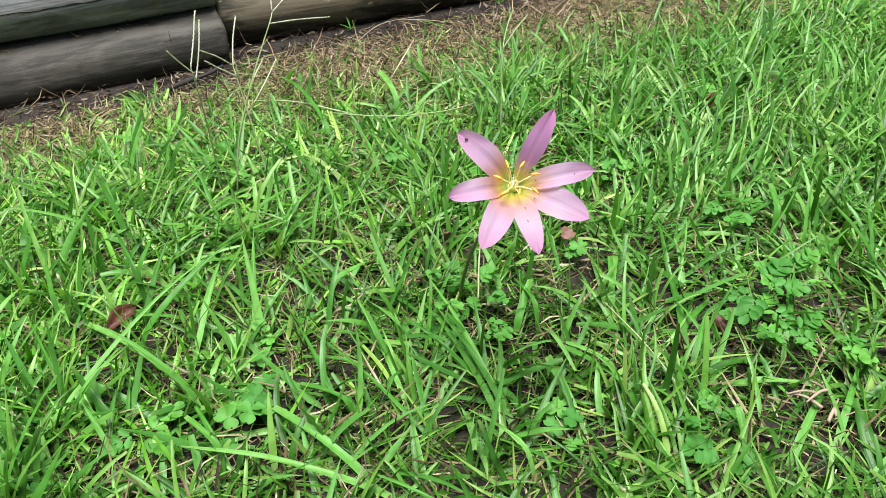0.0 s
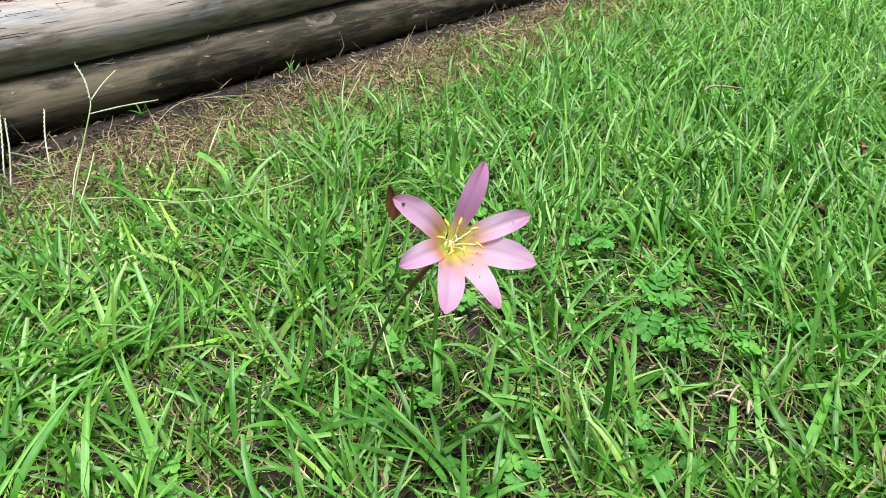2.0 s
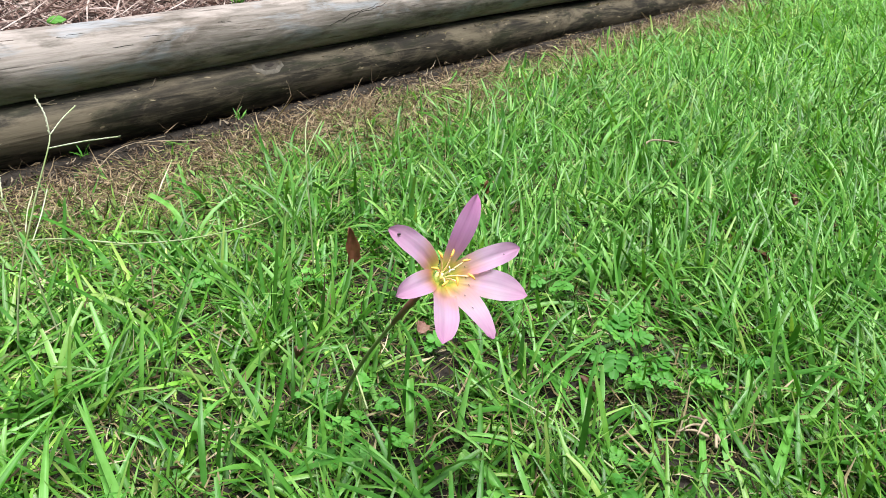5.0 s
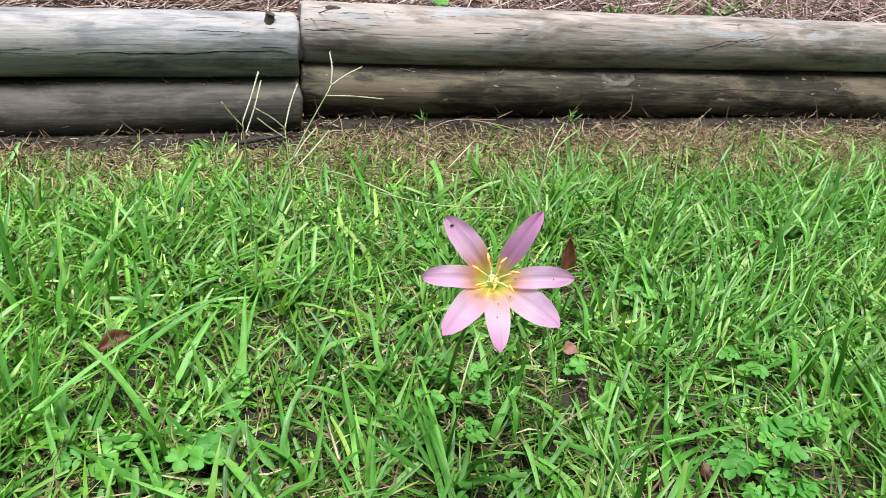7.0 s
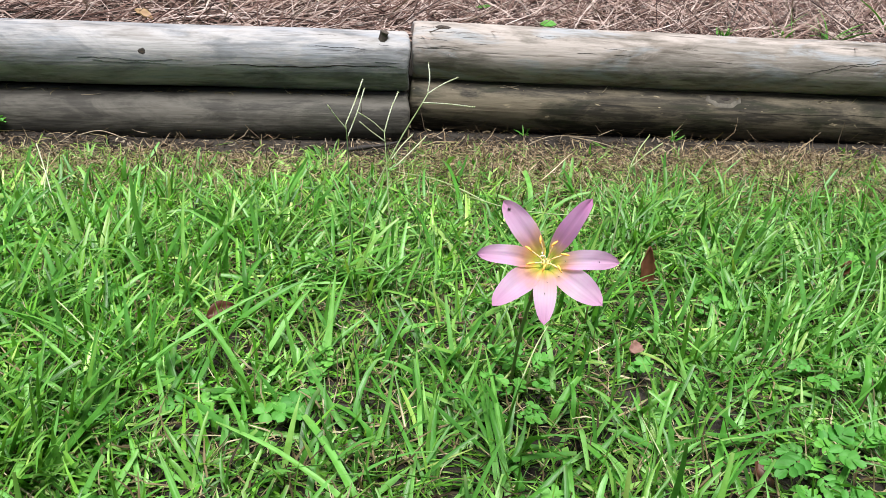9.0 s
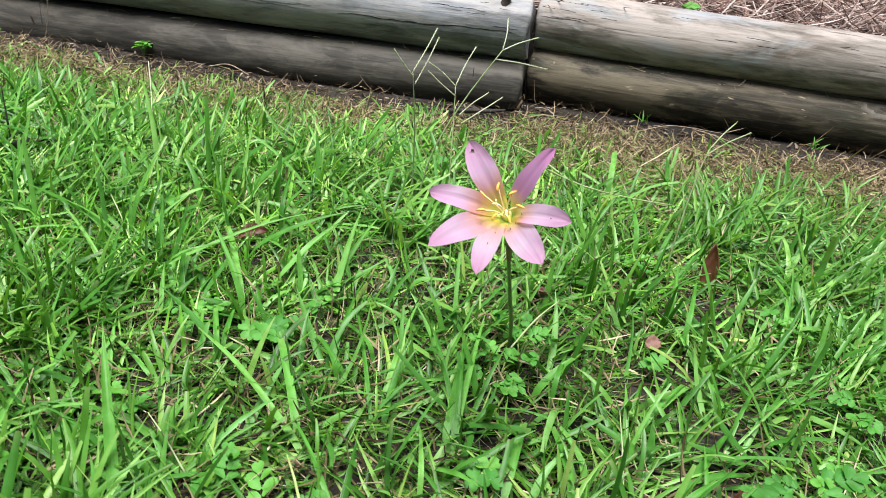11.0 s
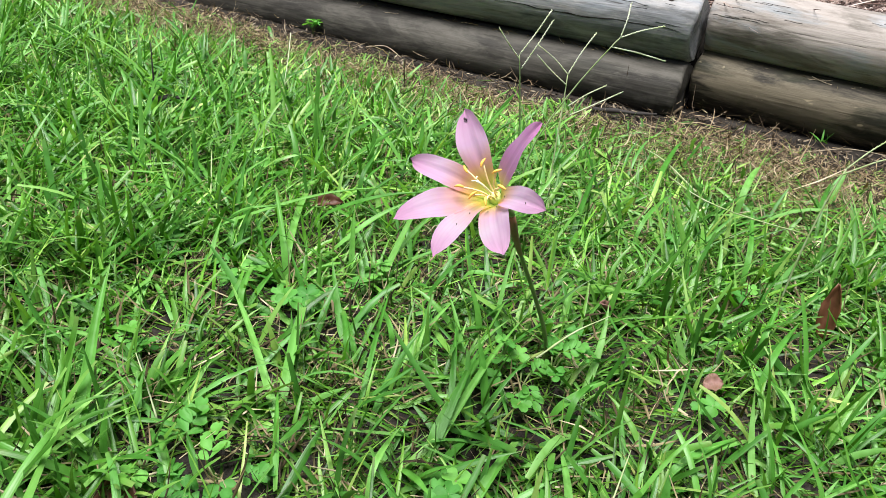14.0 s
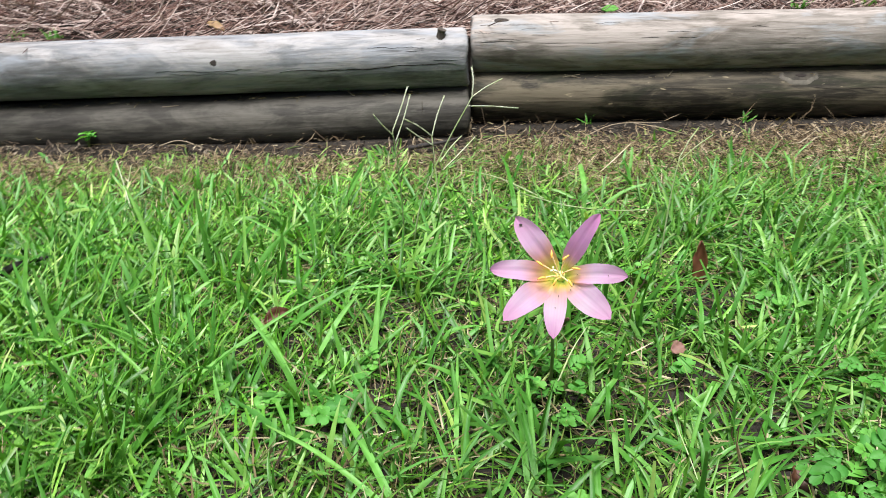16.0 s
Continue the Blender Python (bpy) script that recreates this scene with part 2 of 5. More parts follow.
YELLOW_LEAF = leafy("yellow_leaf", [(0.0, (0.33, 0.20, 0.11)), (1.0, (0.40, 0.26, 0.15))], 0.6, 0.2, tip_amount=0.0, per_object=True)
STEM = plain("flower_stem", (0.16, 0.22, 0.07), 0.45, 60, 0.7)
SPATHE = plain("spathe", (0.24, 0.10, 0.07), 0.5, 60, 0.6)
FILAMENT = plain("filament", (0.94, 0.72, 0.40), 0.5, 200, 0.95)
ANTHER = plain("anther", (0.96, 0.52, 0.09), 0.65, 300, 0.9)
PISTIL = plain("pistil", (0.85, 0.88, 0.60), 0.5, 200, 0.95)
THROAT_GREEN = plain("throat", (0.92, 0.95, 0.42), 0.6, 200, 0.9)
SPECK = plain("speck", (0.03, 0.02, 0.025), 0.6)


def petal_material(name, base_tone, blush, pale, deep):
    """Lilac-pink tepal: pale body, deeper tip, a warm base and a yellow-green throat, faint lengthwise veins."""
    m, nt, p, out = material(name)
    along, across = attribute(nt, "along"), attribute(nt, "across")
    n = noise_tex(nt, 60, 4)
    body = ramp(nt, n, [(0.35, pale), (0.65, deep)])
    tip = ramp(nt, along, [(0.74, (0, 0, 0)), (1.0, (0.6, 0.6, 0.6))])
    col = mix(nt, body, (0.78, 0.28, 0.62), tip)
    wobble = nt.nodes.new("ShaderNodeMath")
    wobble.operation = "MULTIPLY_ADD"
    wobble.inputs[1].default_value = 0.30
    nt.links.new(n, wobble.inputs[0])
    nt.links.new(along, wobble.inputs[2])
    col = mix(nt, base_tone, col, ramp(nt, wobble.outputs[0], [(0.58, (1 - blush,) * 3), (0.84, (1, 1, 1))], True))
    col = mix(nt, ramp(nt, along, [(0.20, (0.66, 0.80, 0.24)), (0.36, (0.97, 0.80, 0.15))]), col, ramp(nt, along, [(0.31, (0, 0, 0)), (0.49, (1, 1, 1))]))
    k = nt.nodes.new("ShaderNodeMath")
    k.operation = "MULTIPLY"
    k.inputs[1].default_value = 46.0
    nt.links.new(across, k.inputs[0])
    s = nt.nodes.new("ShaderNodeMath")
    s.operation = "SINE"
    nt.links.new(k.outputs[0], s.inputs[0])
    col = mix(nt, col, mix(nt, col, (0.94, 0.86, 0.92), 1.0, "MULTIPLY"), ramp(nt, s.outputs[0], [(0.3, (0, 0, 0)), (0.9, (0.35, 0.35, 0.35))]))
    nt.links.new(col, p.inputs["Base Color"])
    p.inputs["Roughness"].default_value = 0.55
    p.inputs["Specular IOR Level"].default_value = 0.2
    bump(nt, s.outputs[0], p, 0.06, 0.0003)
    tr = nt.nodes.new("ShaderNodeBsdfTranslucent")
    nt.links.new(col, tr.inputs[0])
    ms = nt.nodes.new("ShaderNodeMixShader")
    ms.inputs[0].default_value = 0.66
    nt.links.new(p.outputs[0], ms.inputs[1])
    nt.links.new(tr.outputs[0], ms.inputs[2])
    nt.links.new(ms.outputs[0], out.inputs[0])
    return m


TEPAL = petal_material("tepal", (0.95, 0.46, 0.34), 0.95, (0.93, 0.62, 0.92), (0.91, 0.51, 0.88))
TEPAL_DEEP = petal_material("deep_tepal", (0.92, 0.46, 0.56), 0.4, (0.97, 0.48, 0.92), (0.96, 0.40, 0.88))
TEPAL_FAINT = petal_material("faint_tepal", (0.92, 0.50, 0.42), 0.8, (0.93, 0.68, 0.93), (0.91, 0.57, 0.90))


# ---- helpers for meshes ----
def part(name, bm, mat, parent, label=""):
    me = bpy.data.meshes.new(name)
    bm.to_mesh(me)
    bm.free()
    me.materials.append(mat)
    for f in me.polygons:
        f.use_smooth = True
    ob = new(name, me)
    ob.parent = parent
    return tagged(ob, label)


def grid_mesh(name, verts, rows, cols, mat, along=None, across=None):
    """A sheet of rows x cols points as a mesh."""
    me = bpy.data.meshes.new(name)
    faces = [(i * cols + j, i * cols + j + 1, (i + 1) * cols + j + 1, (i + 1) * cols + j) for i in range(rows - 1) for j in range(cols - 1)]
    me.from_pydata([tuple(v) for v in verts], [], faces)
    for key, values in (("along", along), ("across", across)):
        if values is not None:
            me.attributes.new(key, "FLOAT", "POINT").data.foreach_set("value", np.asarray(values, dtype=np.float32))
    me.materials.append(mat)
    me.polygons.foreach_set("use_smooth", [True] * len(me.polygons))
    return me


def tube(points, radii, sides=8, bm=None):
    """A tapering round tube through points, closed at both ends."""
    bm = bm or bmesh.new()
    pts = [Vector(p) for p in points]
    rings = []
    for i, p in enumerate(pts):
        t = (pts[min(i + 1, len(pts) - 1)] - pts[max(i - 1, 0)]).normalized()
        a = t.cross(Vector((0.31, 0.87, 0.2))).normalized()
        b = t.cross(a)
        rings.append([bm.verts.new(p + (a * math.cos(k * math.tau / sides) + b * math.sin(k * math.tau / sides)) * radii[i]) for k in range(sides)])
    for r, s in zip(rings, rings[1:]):
        for k in range(sides):
            bm.faces.new((r[k], r[(k + 1) % sides], s[(k + 1) % sides], s[k]))
    bm.faces.new(list(reversed(rings[0])))
    bm.faces.new(rings[-1])
    return bm


def bend(points, n):
    """n points on a smooth line through the given ones."""
    pts = [Vector(p) for p in points]
    pts = [pts[0] * 2 - pts[1]] + pts + [pts[-1] * 2 - pts[-2]]
    out = []
    for k in range(n):
        u = k / (n - 1) * (len(pts) - 3)
        i = min(int(u), len(pts) - 4)
        u -= i
        a, b, c, d = pts[i:i + 4]
        out.append(0.5 * (2 * b + (c - a) * u + (2 * a - 5 * b + 4 * c - d) * u * u + (3 * b - a - 3 * c + d) * u ** 3))
    return out


def blade_verts(base, az, length, width, lean, curl, rows, twist=None, fold=0.18, blunt=0.0, sway=None):
    """Points of many folded grass blades at once: arrays (blades, rows, 3, xyz) and the two blade coordinates."""
    n = len(az)
    s = np.linspace(0, 1, rows)[None, :]
    twist = np.zeros(n) if twist is None else twist
    sway = np.zeros(n) if sway is None else sway
    th = lean[:, None] + curl[:, None] * s
    az2 = az[:, None] + sway[:, None] * s
    step = length[:, None] / (rows - 1)
    tang = np.stack([np.sin(th) * np.cos(az2), np.sin(th) * np.sin(az2), np.cos(th)], -1)
    mid = (tang[:, 1:] + tang[:, :-1]) / 2 * step[..., None]
    c = np.concatenate([np.zeros((n, 1, 3)), np.cumsum(mid, 1)], 1) + base[:, None, :]
    side = np.stack([-np.sin(az2), np.cos(az2), np.zeros_like(az2)], -1)
    nor = np.cross(tang, side)
    tw = (twist[:, None] * (0.3 + 0.7 * s))[..., None]
    sd, nr = side * np.cos(tw) + nor * np.sin(tw), nor * np.cos(tw) - side * np.sin(tw)
    blunt = np.broadcast_to(np.asarray(blunt, dtype=float), (n,))[:, None]
    prof = np.maximum((1 - s ** 2.6) * (1 - blunt) + blunt * (1 - 0.25 * s ** 6), 0.03) * (0.6 + 0.4 * np.minimum(1, s * 4))
    half = (width[:, None] / 2 * prof)[..., None]
    v = np.stack([c - sd * half - nr * half * fold * 2, c, c + sd * half - nr * half * fold * 2], 2)
    al = np.broadcast_to(s[..., None], (n, rows, 3))
    ac = np.broadcast_to(np.array([-0.5, 0, 0.5])[None, None, :], (n, rows, 3))
    return v, al, ac


def strips_mesh(name, v, al, ac, mat):
    n, rows = v.shape[:2]
    me = bpy.data.meshes.new(name)
    me.vertices.add(n * rows * 3)
    me.vertices.foreach_set("co", v.reshape(-1).astype(np.float32))
    idx = np.arange(n * rows * 3).reshape(n, rows, 3)
    a, b = idx[:, :-1], idx[:, 1:]
    quads = np.stack([np.stack([a[..., k], a[..., k + 1], b[..., k + 1], b[..., k]], -1) for k in (0, 1)], 2).reshape(-1, 4)
    me.loops.add(quads.size)
    me.loops.foreach_set("vertex_index", quads.reshape(-1).astype(np.int32))
    me.polygons.add(len(quads))
    me.polygons.foreach_set("loop_start", np.arange(0, quads.size, 4, dtype=np.int32))
    me.polygons.foreach_set("use_smooth", np.ones(len(quads), dtype=bool))
    me.update(calc_edges=True)
    for key, values in (("along", al), ("across", ac)):
        me.attributes.new(key, "FLOAT", "POINT").data.foreach_set("value", np.ascontiguousarray(values, dtype=np.float32).reshape(-1))
    me.materials.append(mat)
    return me


# ---- the ground: one sheet; the lawn lies level, the straw bed behind the logs is filled higher ----
def hump(x, y):
    return 0.5 * np.sin(3.1 * x + 1.3 * y + 0.4) * np.cos(2.3 * y - 1.7 * x) + 0.3 * np.sin(9.2 * x - 6.1 * y) + 0.2 * np.sin(17.0 * y + 13.0 * x + 1.0)


def log_line(x):
    return np.where(x < 0.185, 1.106, 1.152)


def bed_line(x):
    """Where the filled bed begins, behind the upper logs."""
    return np.where(x < 0.185, 1.119, 1.168)


def ground_height(x, y):
    x, y = np.asarray(x, float), np.asarray(y, float)
    lawn = 0.004 * hump(x, y) - 0.004
    back = np.clip((y - bed_line(x)) / 0.05, 0, 1)
    back = back * back * (3 - 2 * back)
    bed = 0.112 + 0.05 * np.clip(y - 1.2, 0, 3) + 0.012 * hump(x * 0.7, y * 0.9)
    return lawn * (1 - back) + bed * back


def lay_ground():
    def spread(fine_a, fine_b, step, far):
        inner = list(np.arange(fine_a, fine_b + 1e-6, step))
        out = [d for d in (0.1, 0.3, 0.8, 2, 5, 15, 60, 250, far)]
        return np.array([fine_a - d for d in reversed(out)] + inner + [fine_b + d for d in out])
    xs, ys = spread(-1.6, 3.6, 0.03, 900), spread(-0.6, 2.8, 0.02, 900)
    X, Y = np.meshgrid(xs, ys)
    Z = ground_height(X, Y)
    me = grid_mesh("ground", np.stack([X, Y, Z], -1).reshape(-1, 3), len(ys), len(xs), SOIL)
    dist = np.maximum(np.maximum(-0.85 - X, X - 1.3), 0.20 - Y) + 0.05 * hump(2 * X, 2 * Y)
    turf = np.clip(dist / 0.25, 0, 1) * (Y < log_line(X) - np.where(dist > 1.5, 0, 0.2))
    straw = np.clip(0.35 + np.maximum(np.maximum(-0.75 - X, X - 1.5), Y - 1.9) / 0.4, 0, 1) * (Y >= bed_line(X)) * np.clip((9 - Y) / 2, 0, 1)
    for key, values in (("turf", np.maximum(turf, np.clip((Y - 7) / 2, 0, 1))), ("straw", straw)):
        me.attributes.new(key, "FLOAT", "POINT").data.foreach_set("value", values.reshape(-1).astype(np.float32))
    tagged(new("ground", me), "dark brown soil under the lawn and straw bed", "ground", kind="structure")


lay_ground()


# ---- the log edging ----
def log_mesh(length, r0, r1, seed, mat, nx=150, na=64, sag=0.0):
    rng = np.random.default_rng(seed)
    u = np.concatenate([[0, 0.0015, 0.004], np.linspace(0.012, length - 0.012, nx), [length - 0.004, length - 0.0015, length]])
    ang = np.linspace(0, math.tau, na, endpoint=False)
    U, A = np.meshgrid(u, ang, indexing="ij")
    R = r0 + (r1 - r0) * U / length
    ph = rng.uniform(0, 6, 12)
    R = R * (1 + 0.02 * np.sin(U * 5 + ph[0]) * np.cos(A + ph[1]) + 0.02 * np.cos(2 * A + ph[2] + U * 1.3) + 0.012 * np.sin(U * 23 + ph[10]) * np.sin(A * 2 + ph[11]) + 0.008 * np.cos(3 * A + ph[3] - U * 2.1)
             + 0.006 * np.sin(U * 17 + ph[4] + 2 * np.cos(A)) + 0.003 * np.sin(9 * A + ph[5] + 0.8 * np.sin(U * 4)) + 0.001 * np.sin(17 * A + ph[6] + np.sin(U * 7)))
    edge = np.minimum(U, length - U)
    R = R - 0.0045 * np.exp(-edge / 0.0022) + 0.0006 * rng.standard_normal(R.shape) * (edge < 0.02)
    drift = 0.004 * np.sin(U / length * 5 + ph[7])
    lift = -sag * 4 * (U / length) * (1 - U / length) + 0.003 * np.sin(U * 2.6 + ph[8])
    bm = bmesh.new()
    P = np.stack([U - length / 2 + 0.0015 * np.sin(3 * A + ph[9]) * (edge < 0.006), R * np.cos(A) + drift, R * np.sin(A) + lift], -1)
    rings = [[bm.verts.new(P[i, j]) for j in range(na)] for i in range(len(u))]
    for a, b in zip(rings, rings[1:]):
        for k in range(na):
            bm.faces.new((a[k], a[(k + 1) % na], b[(k + 1) % na], b[k]))
    for ring, x, turn in ((rings[0], -length / 2 + 0.001, 1), (rings[-1], length / 2 - 0.001, -1)):
        mid = bm.verts.new((x, drift.mean(), 0))
        for k in range(na):
            f = (ring[k], mid, ring[(k + 1) % na])
            bm.faces.new(f[::turn])
    me = bpy.data.meshes.new("log")
    bm.normal_update()
    bm.to_mesh(me)
    bm.free()
    me.materials.append(mat)
    me.polygons.foreach_set("use_smooth", [len(f.vertices) == 4 for f in me.polygons])
    return me


def make_log(x0, x1, y, z, r0, r1, seed, mat, label, nx=150, turn=0.0, tilt=0.0, sag=0.0):
    ob = new("log", log_mesh(x1 - x0, r0, r1, seed, mat, nx, sag=sag))
    ob.matrix_world = pose((x0 + x1) / 2, y, z, 0, tilt, turn)
    return tagged(ob, label, "log", "logs of the garden edging")


def on_log(ob, x, angle, proud=0.0):
    """Place, outward way and lengthwise way on a log's skin, in its own space; x counts in the world, angle from the front upward, in degrees."""
    lx = x - ob.matrix_world.translation.x
    way = Vector((0, -math.cos(radians(angle)), math.sin(radians(angle))))
    hit, place, nor, _ = ob.ray_cast(Vector((lx, 0, 0)) + way * 0.2, -way)
    return place + way * proud, way


def disc_on_log(ob, name, x, angle, long_r, round_r, mat, height=0.002, dish=0.0, label="", slant=0.0):
    bm = bmesh.new()
    rings, n = 7, 40
    rng = random.Random(int(x * 1000))
    rag = [1 + 0.09 * math.sin(k / n * math.tau * 3 + x * 9) + 0.05 * math.sin(k / n * math.tau * 7 + x * 5) for k in range(n)]
    rows = []
    for i in range(rings + 1):
        q = i / rings
        row = []
        for k in range(n):
            a = k / n * math.tau
            dx = math.cos(a) * q * long_r * rag[k]
            da = math.degrees(math.sin(a) * q * round_r * rag[k] / 0.043)
            h = height * (1 - q ** 4) * (1 - dish * (1 - q ** 2)) - 0.0012 * q ** 6
            place, way = on_log(ob, x + dx, angle + da + slant * dx * 100, h)
            row.append(bm.verts.new(place))
        rows.append(row)
    bmesh.ops.remove_doubles(bm, verts=rows[0], dist=0.01)
    c = [v for v in bm.verts if v not in sum(rows[1:], [])][0]
    for k in range(n):
        bm.faces.new((c, rows[1][k], rows[1][(k + 1) % n]))
    for a, b in zip(rows[1:], rows[2:]):
        for k in range(n):
            bm.faces.new((a[k], b[k], b[(k + 1) % n], a[(k + 1) % n]))
    bmesh.ops.recalc_face_normals(bm, faces=bm.faces[:])
    return part(name, bm, mat, ob, label)


def crack_on_log(ob, x0, x1, a0, a1, wide, wobble, seed, n=60, name="crack", mat=None, label="long dark drying crack"):
    rng = random.Random(seed)
    bm = bmesh.new()
    rows, w = [], 0.0
    ph = [rng.uniform(0, 6) for _ in range(4)]
    for i in range(n):
        q = i / (n - 1)
        x = x0 + (x1 - x0) * q
        ang = a0 + (a1 - a0) * q + wobble * (math.sin(q * 9 + ph[0]) + 0.5 * math.sin(q * 23 + ph[1]) + 0.25 * math.sin(q * 51 + ph[2]))
        half = wide * (math.sin(q * math.pi) ** 0.5) * (0.6 + 0.5 * math.sin(q * 30 + ph[3]) ** 2) + 0.00005
        row = []
        for side, h in ((-1, -0.0002), (0, 0.0005), (1, -0.0002)):
            row.append(bm.verts.new(on_log(ob, x, ang + side * math.degrees(half / 0.043), h)[0]))
        rows.append(row)
    for a, b in zip(rows, rows[1:]):
        for k in (0, 1):
            bm.faces.new((a[k], a[k + 1], b[k + 1], b[k]))
    return part(name, bm, mat or CRACK, ob, label)


log_ul = make_log(-2.25, 0.182, 1.119, 0.0834, 0.0428, 0.0436, 3, WOOD_GREY, "weathered grey round log on top of another log", 190, tilt=-1.0)
log_ll = make_log(-2.25, 0.184, 1.104, 0.0000, 0.041, 0.0412, 5, WOOD_LOW_SHADED, "dark round log lying on bare soil", 150, tilt=-1.0)
log_ur = make_log(0.188, 2.62, 1.166, 0.1020, 0.0428, 0.0415, 7, WOOD_TAN, "weathered tan log with bleached upper side", 190, tilt=0.5)
log_lr = make_log(0.187, 2.45, 1.150, 0.0222, 0.0402, 0.0398, 9, WOOD_MOSSY_SHADED, "mossy brown lower log half sunk in soil", 170, tilt=0.5)
log_fu = make_log(2.64, 5.05, 1.17, 0.090, 0.043, 0.043, 11, WOOD_TAN, "weathered tan log farther along the edging", 60)
log_fl = make_log(2.47, 4.9, 1.17, 0.0055, 0.043, 0.043, 13, WOOD_MOSSY_SHADED, "dark lower log farther along the edging", 60)
bpy.context.view_layer.update()

# knots, branch stubs and cracks
disc_on_log(log_ur, "knot", 0.232, 60, 0.013, 0.0055, KNOT_DARK, 0.0012, 0.5, "small dark oval knot")
disc_on_log(log_ul, "knot", -0.183, 17, 0.0062, 0.0048, KNOT_DARK, 0.0006, 0.3, "small dark round knot")
disc_on_log(log_lr, "knot_scar", 0.677, 52, 0.034, 0.0150, KNOT_PALE, 0.0010, 0.0, "pale rimmed knot scar")
disc_on_log(log_lr, "knot", 0.677, 55, 0.029, 0.0118, KNOT_WOOD, 0.0018, 0.4, "brown knot heart")
disc_on_log(log_lr, "knot_heart", 0.680, 55, 0.011, 0.0040, KNOT_DARK, 0.0026, 0.3)
stub_at, stub_way = on_log(log_ul, 0.145, 56)
up = Vector((0.12, -0.1, 1)).normalized()
stub = part("branch_stub", tube([stub_at - up * 0.005, stub_at + up * 0.001, stub_at + up * 0.0045, stub_at + up * 0.0085 + Vector((0.0008, 0, 0))], [0.0084, 0.0064, 0.0056, 0.0066], 9),
            STUB_WOOD, log_ul, "dark broken branch stub")
for f in stub.data.polygons:
    f.use_smooth = False
crack_on_log(log_ul, -0.09, 0.166, -4, 0, 0.0011, 1.6, 1, 90)
crack_on_log(log_ul, -0.27, -0.13, 5, 2, 0.0003, 1.4, 2, 60)
crack_on_log(log_ul, 0.05, 0.12, 34, 30, 0.0005, 1.0, 3, 24)
crack_on_log(log_ul, -0.25, -0.15, 0, -3, 0.00025, 1.2, 4, 24)
crack_on_log(log_ur, 0.80, 0.92, 2, 34, 0.0007, 2.0, 5, 40)
crack_on_log(log_ur, 0.83, 0.95, 5, 36, 0.0005, 2.0, 6, 40)
crack_on_log(log_ur, 0.192, 0.24, 30, 28, 0.0004, 0.6, 7, 20)
crack_on_log(log_ur, 0.192, 0.25, 12, 13, 0.0004, 0.6, 8, 20)
crack_on_log(log_lr, 0.70, 1.05, 26, 30, 0.0004, 2.0, 9, 40)
chance = random.Random(31)
for k in range(26):
    where = chance.choice((log_ur, log_ur, log_ul))
    x = 0.20 + 0.9 * chance.random() ** 2.2 if where is log_ur else 0.14 - 0.75 * chance.random() ** 2.2
    a, long_by = chance.uniform(2, 62), chance.uniform(0.008, 0.035)
    crack_on_log(where, x, x + long_by, a, a + chance.uniform(-2, 2), chance.uniform(0.00015, 0.0003), 0.22, 40 + k, 14)

# ---- pine straw on the bed ----
rng = np.random.default_rng(21)


def lay_straw():
    n = 26000
    x = np.concatenate([rng.uniform(-0.9, 1.7, 19500), rng.uniform(-1.6, 3.4, n - 19500)])
    y = 1.16 + rng.uniform(0, 1, n) ** 1.6 * 1.7
    y = np.maximum(y, bed_line(x) + 0.035)
    z = ground_height(x, np.maximum(y, bed_line(x) + 0.06)) + rng.uniform(0.0, 0.034, n) * (1 - 0.4 * np.exp(-(y - 1.16) / 0.08))
    # swept in drifts: neighbours lie much alike
    az = 2.2 * np.sin(1.9 * x + 0.8) + 1.6 * np.cos(2.7 * y + 1.1 * x) + 0.9 * np.sin(21 * x + 5 * np.sin(13 * y)) + rng.normal(0, 1.0, n)
    keep = y + 0.16 * np.sin(az) > bed_line(x) + 0.02
    x, y, z, az = x[keep], y[keep], z[keep], az[keep]
    n = len(x)
    base = np.stack([x, y, z], -1)
    v, al, ac = blade_verts(base, az, rng.uniform(0.06, 0.17, n), rng.uniform(0.0012, 0.0030, n), rng.normal(1.42, 0.2, n), rng.normal(0.12, 0.45, n), 4,
                            rng.uniform(-1.5, 1.5, n), 0.6, 0.5, rng.normal(0, 0.9, n))
    floor = ground_height(v[..., 0], np.maximum(v[..., 1], bed_line(v[..., 0]) + 0.06))
    v[..., 2] = np.maximum(v[..., 2], floor + 0.001)
    tagged(new("pine_straw", strips_mesh("pine_straw", v, al, ac, NEEDLE)), "reddish brown dry pine needles heaped over the bed", "pine straw", kind="stuff")


lay_straw()


# ---- single broad blades that stand out of the lawn ----
BLADE_LINES = []


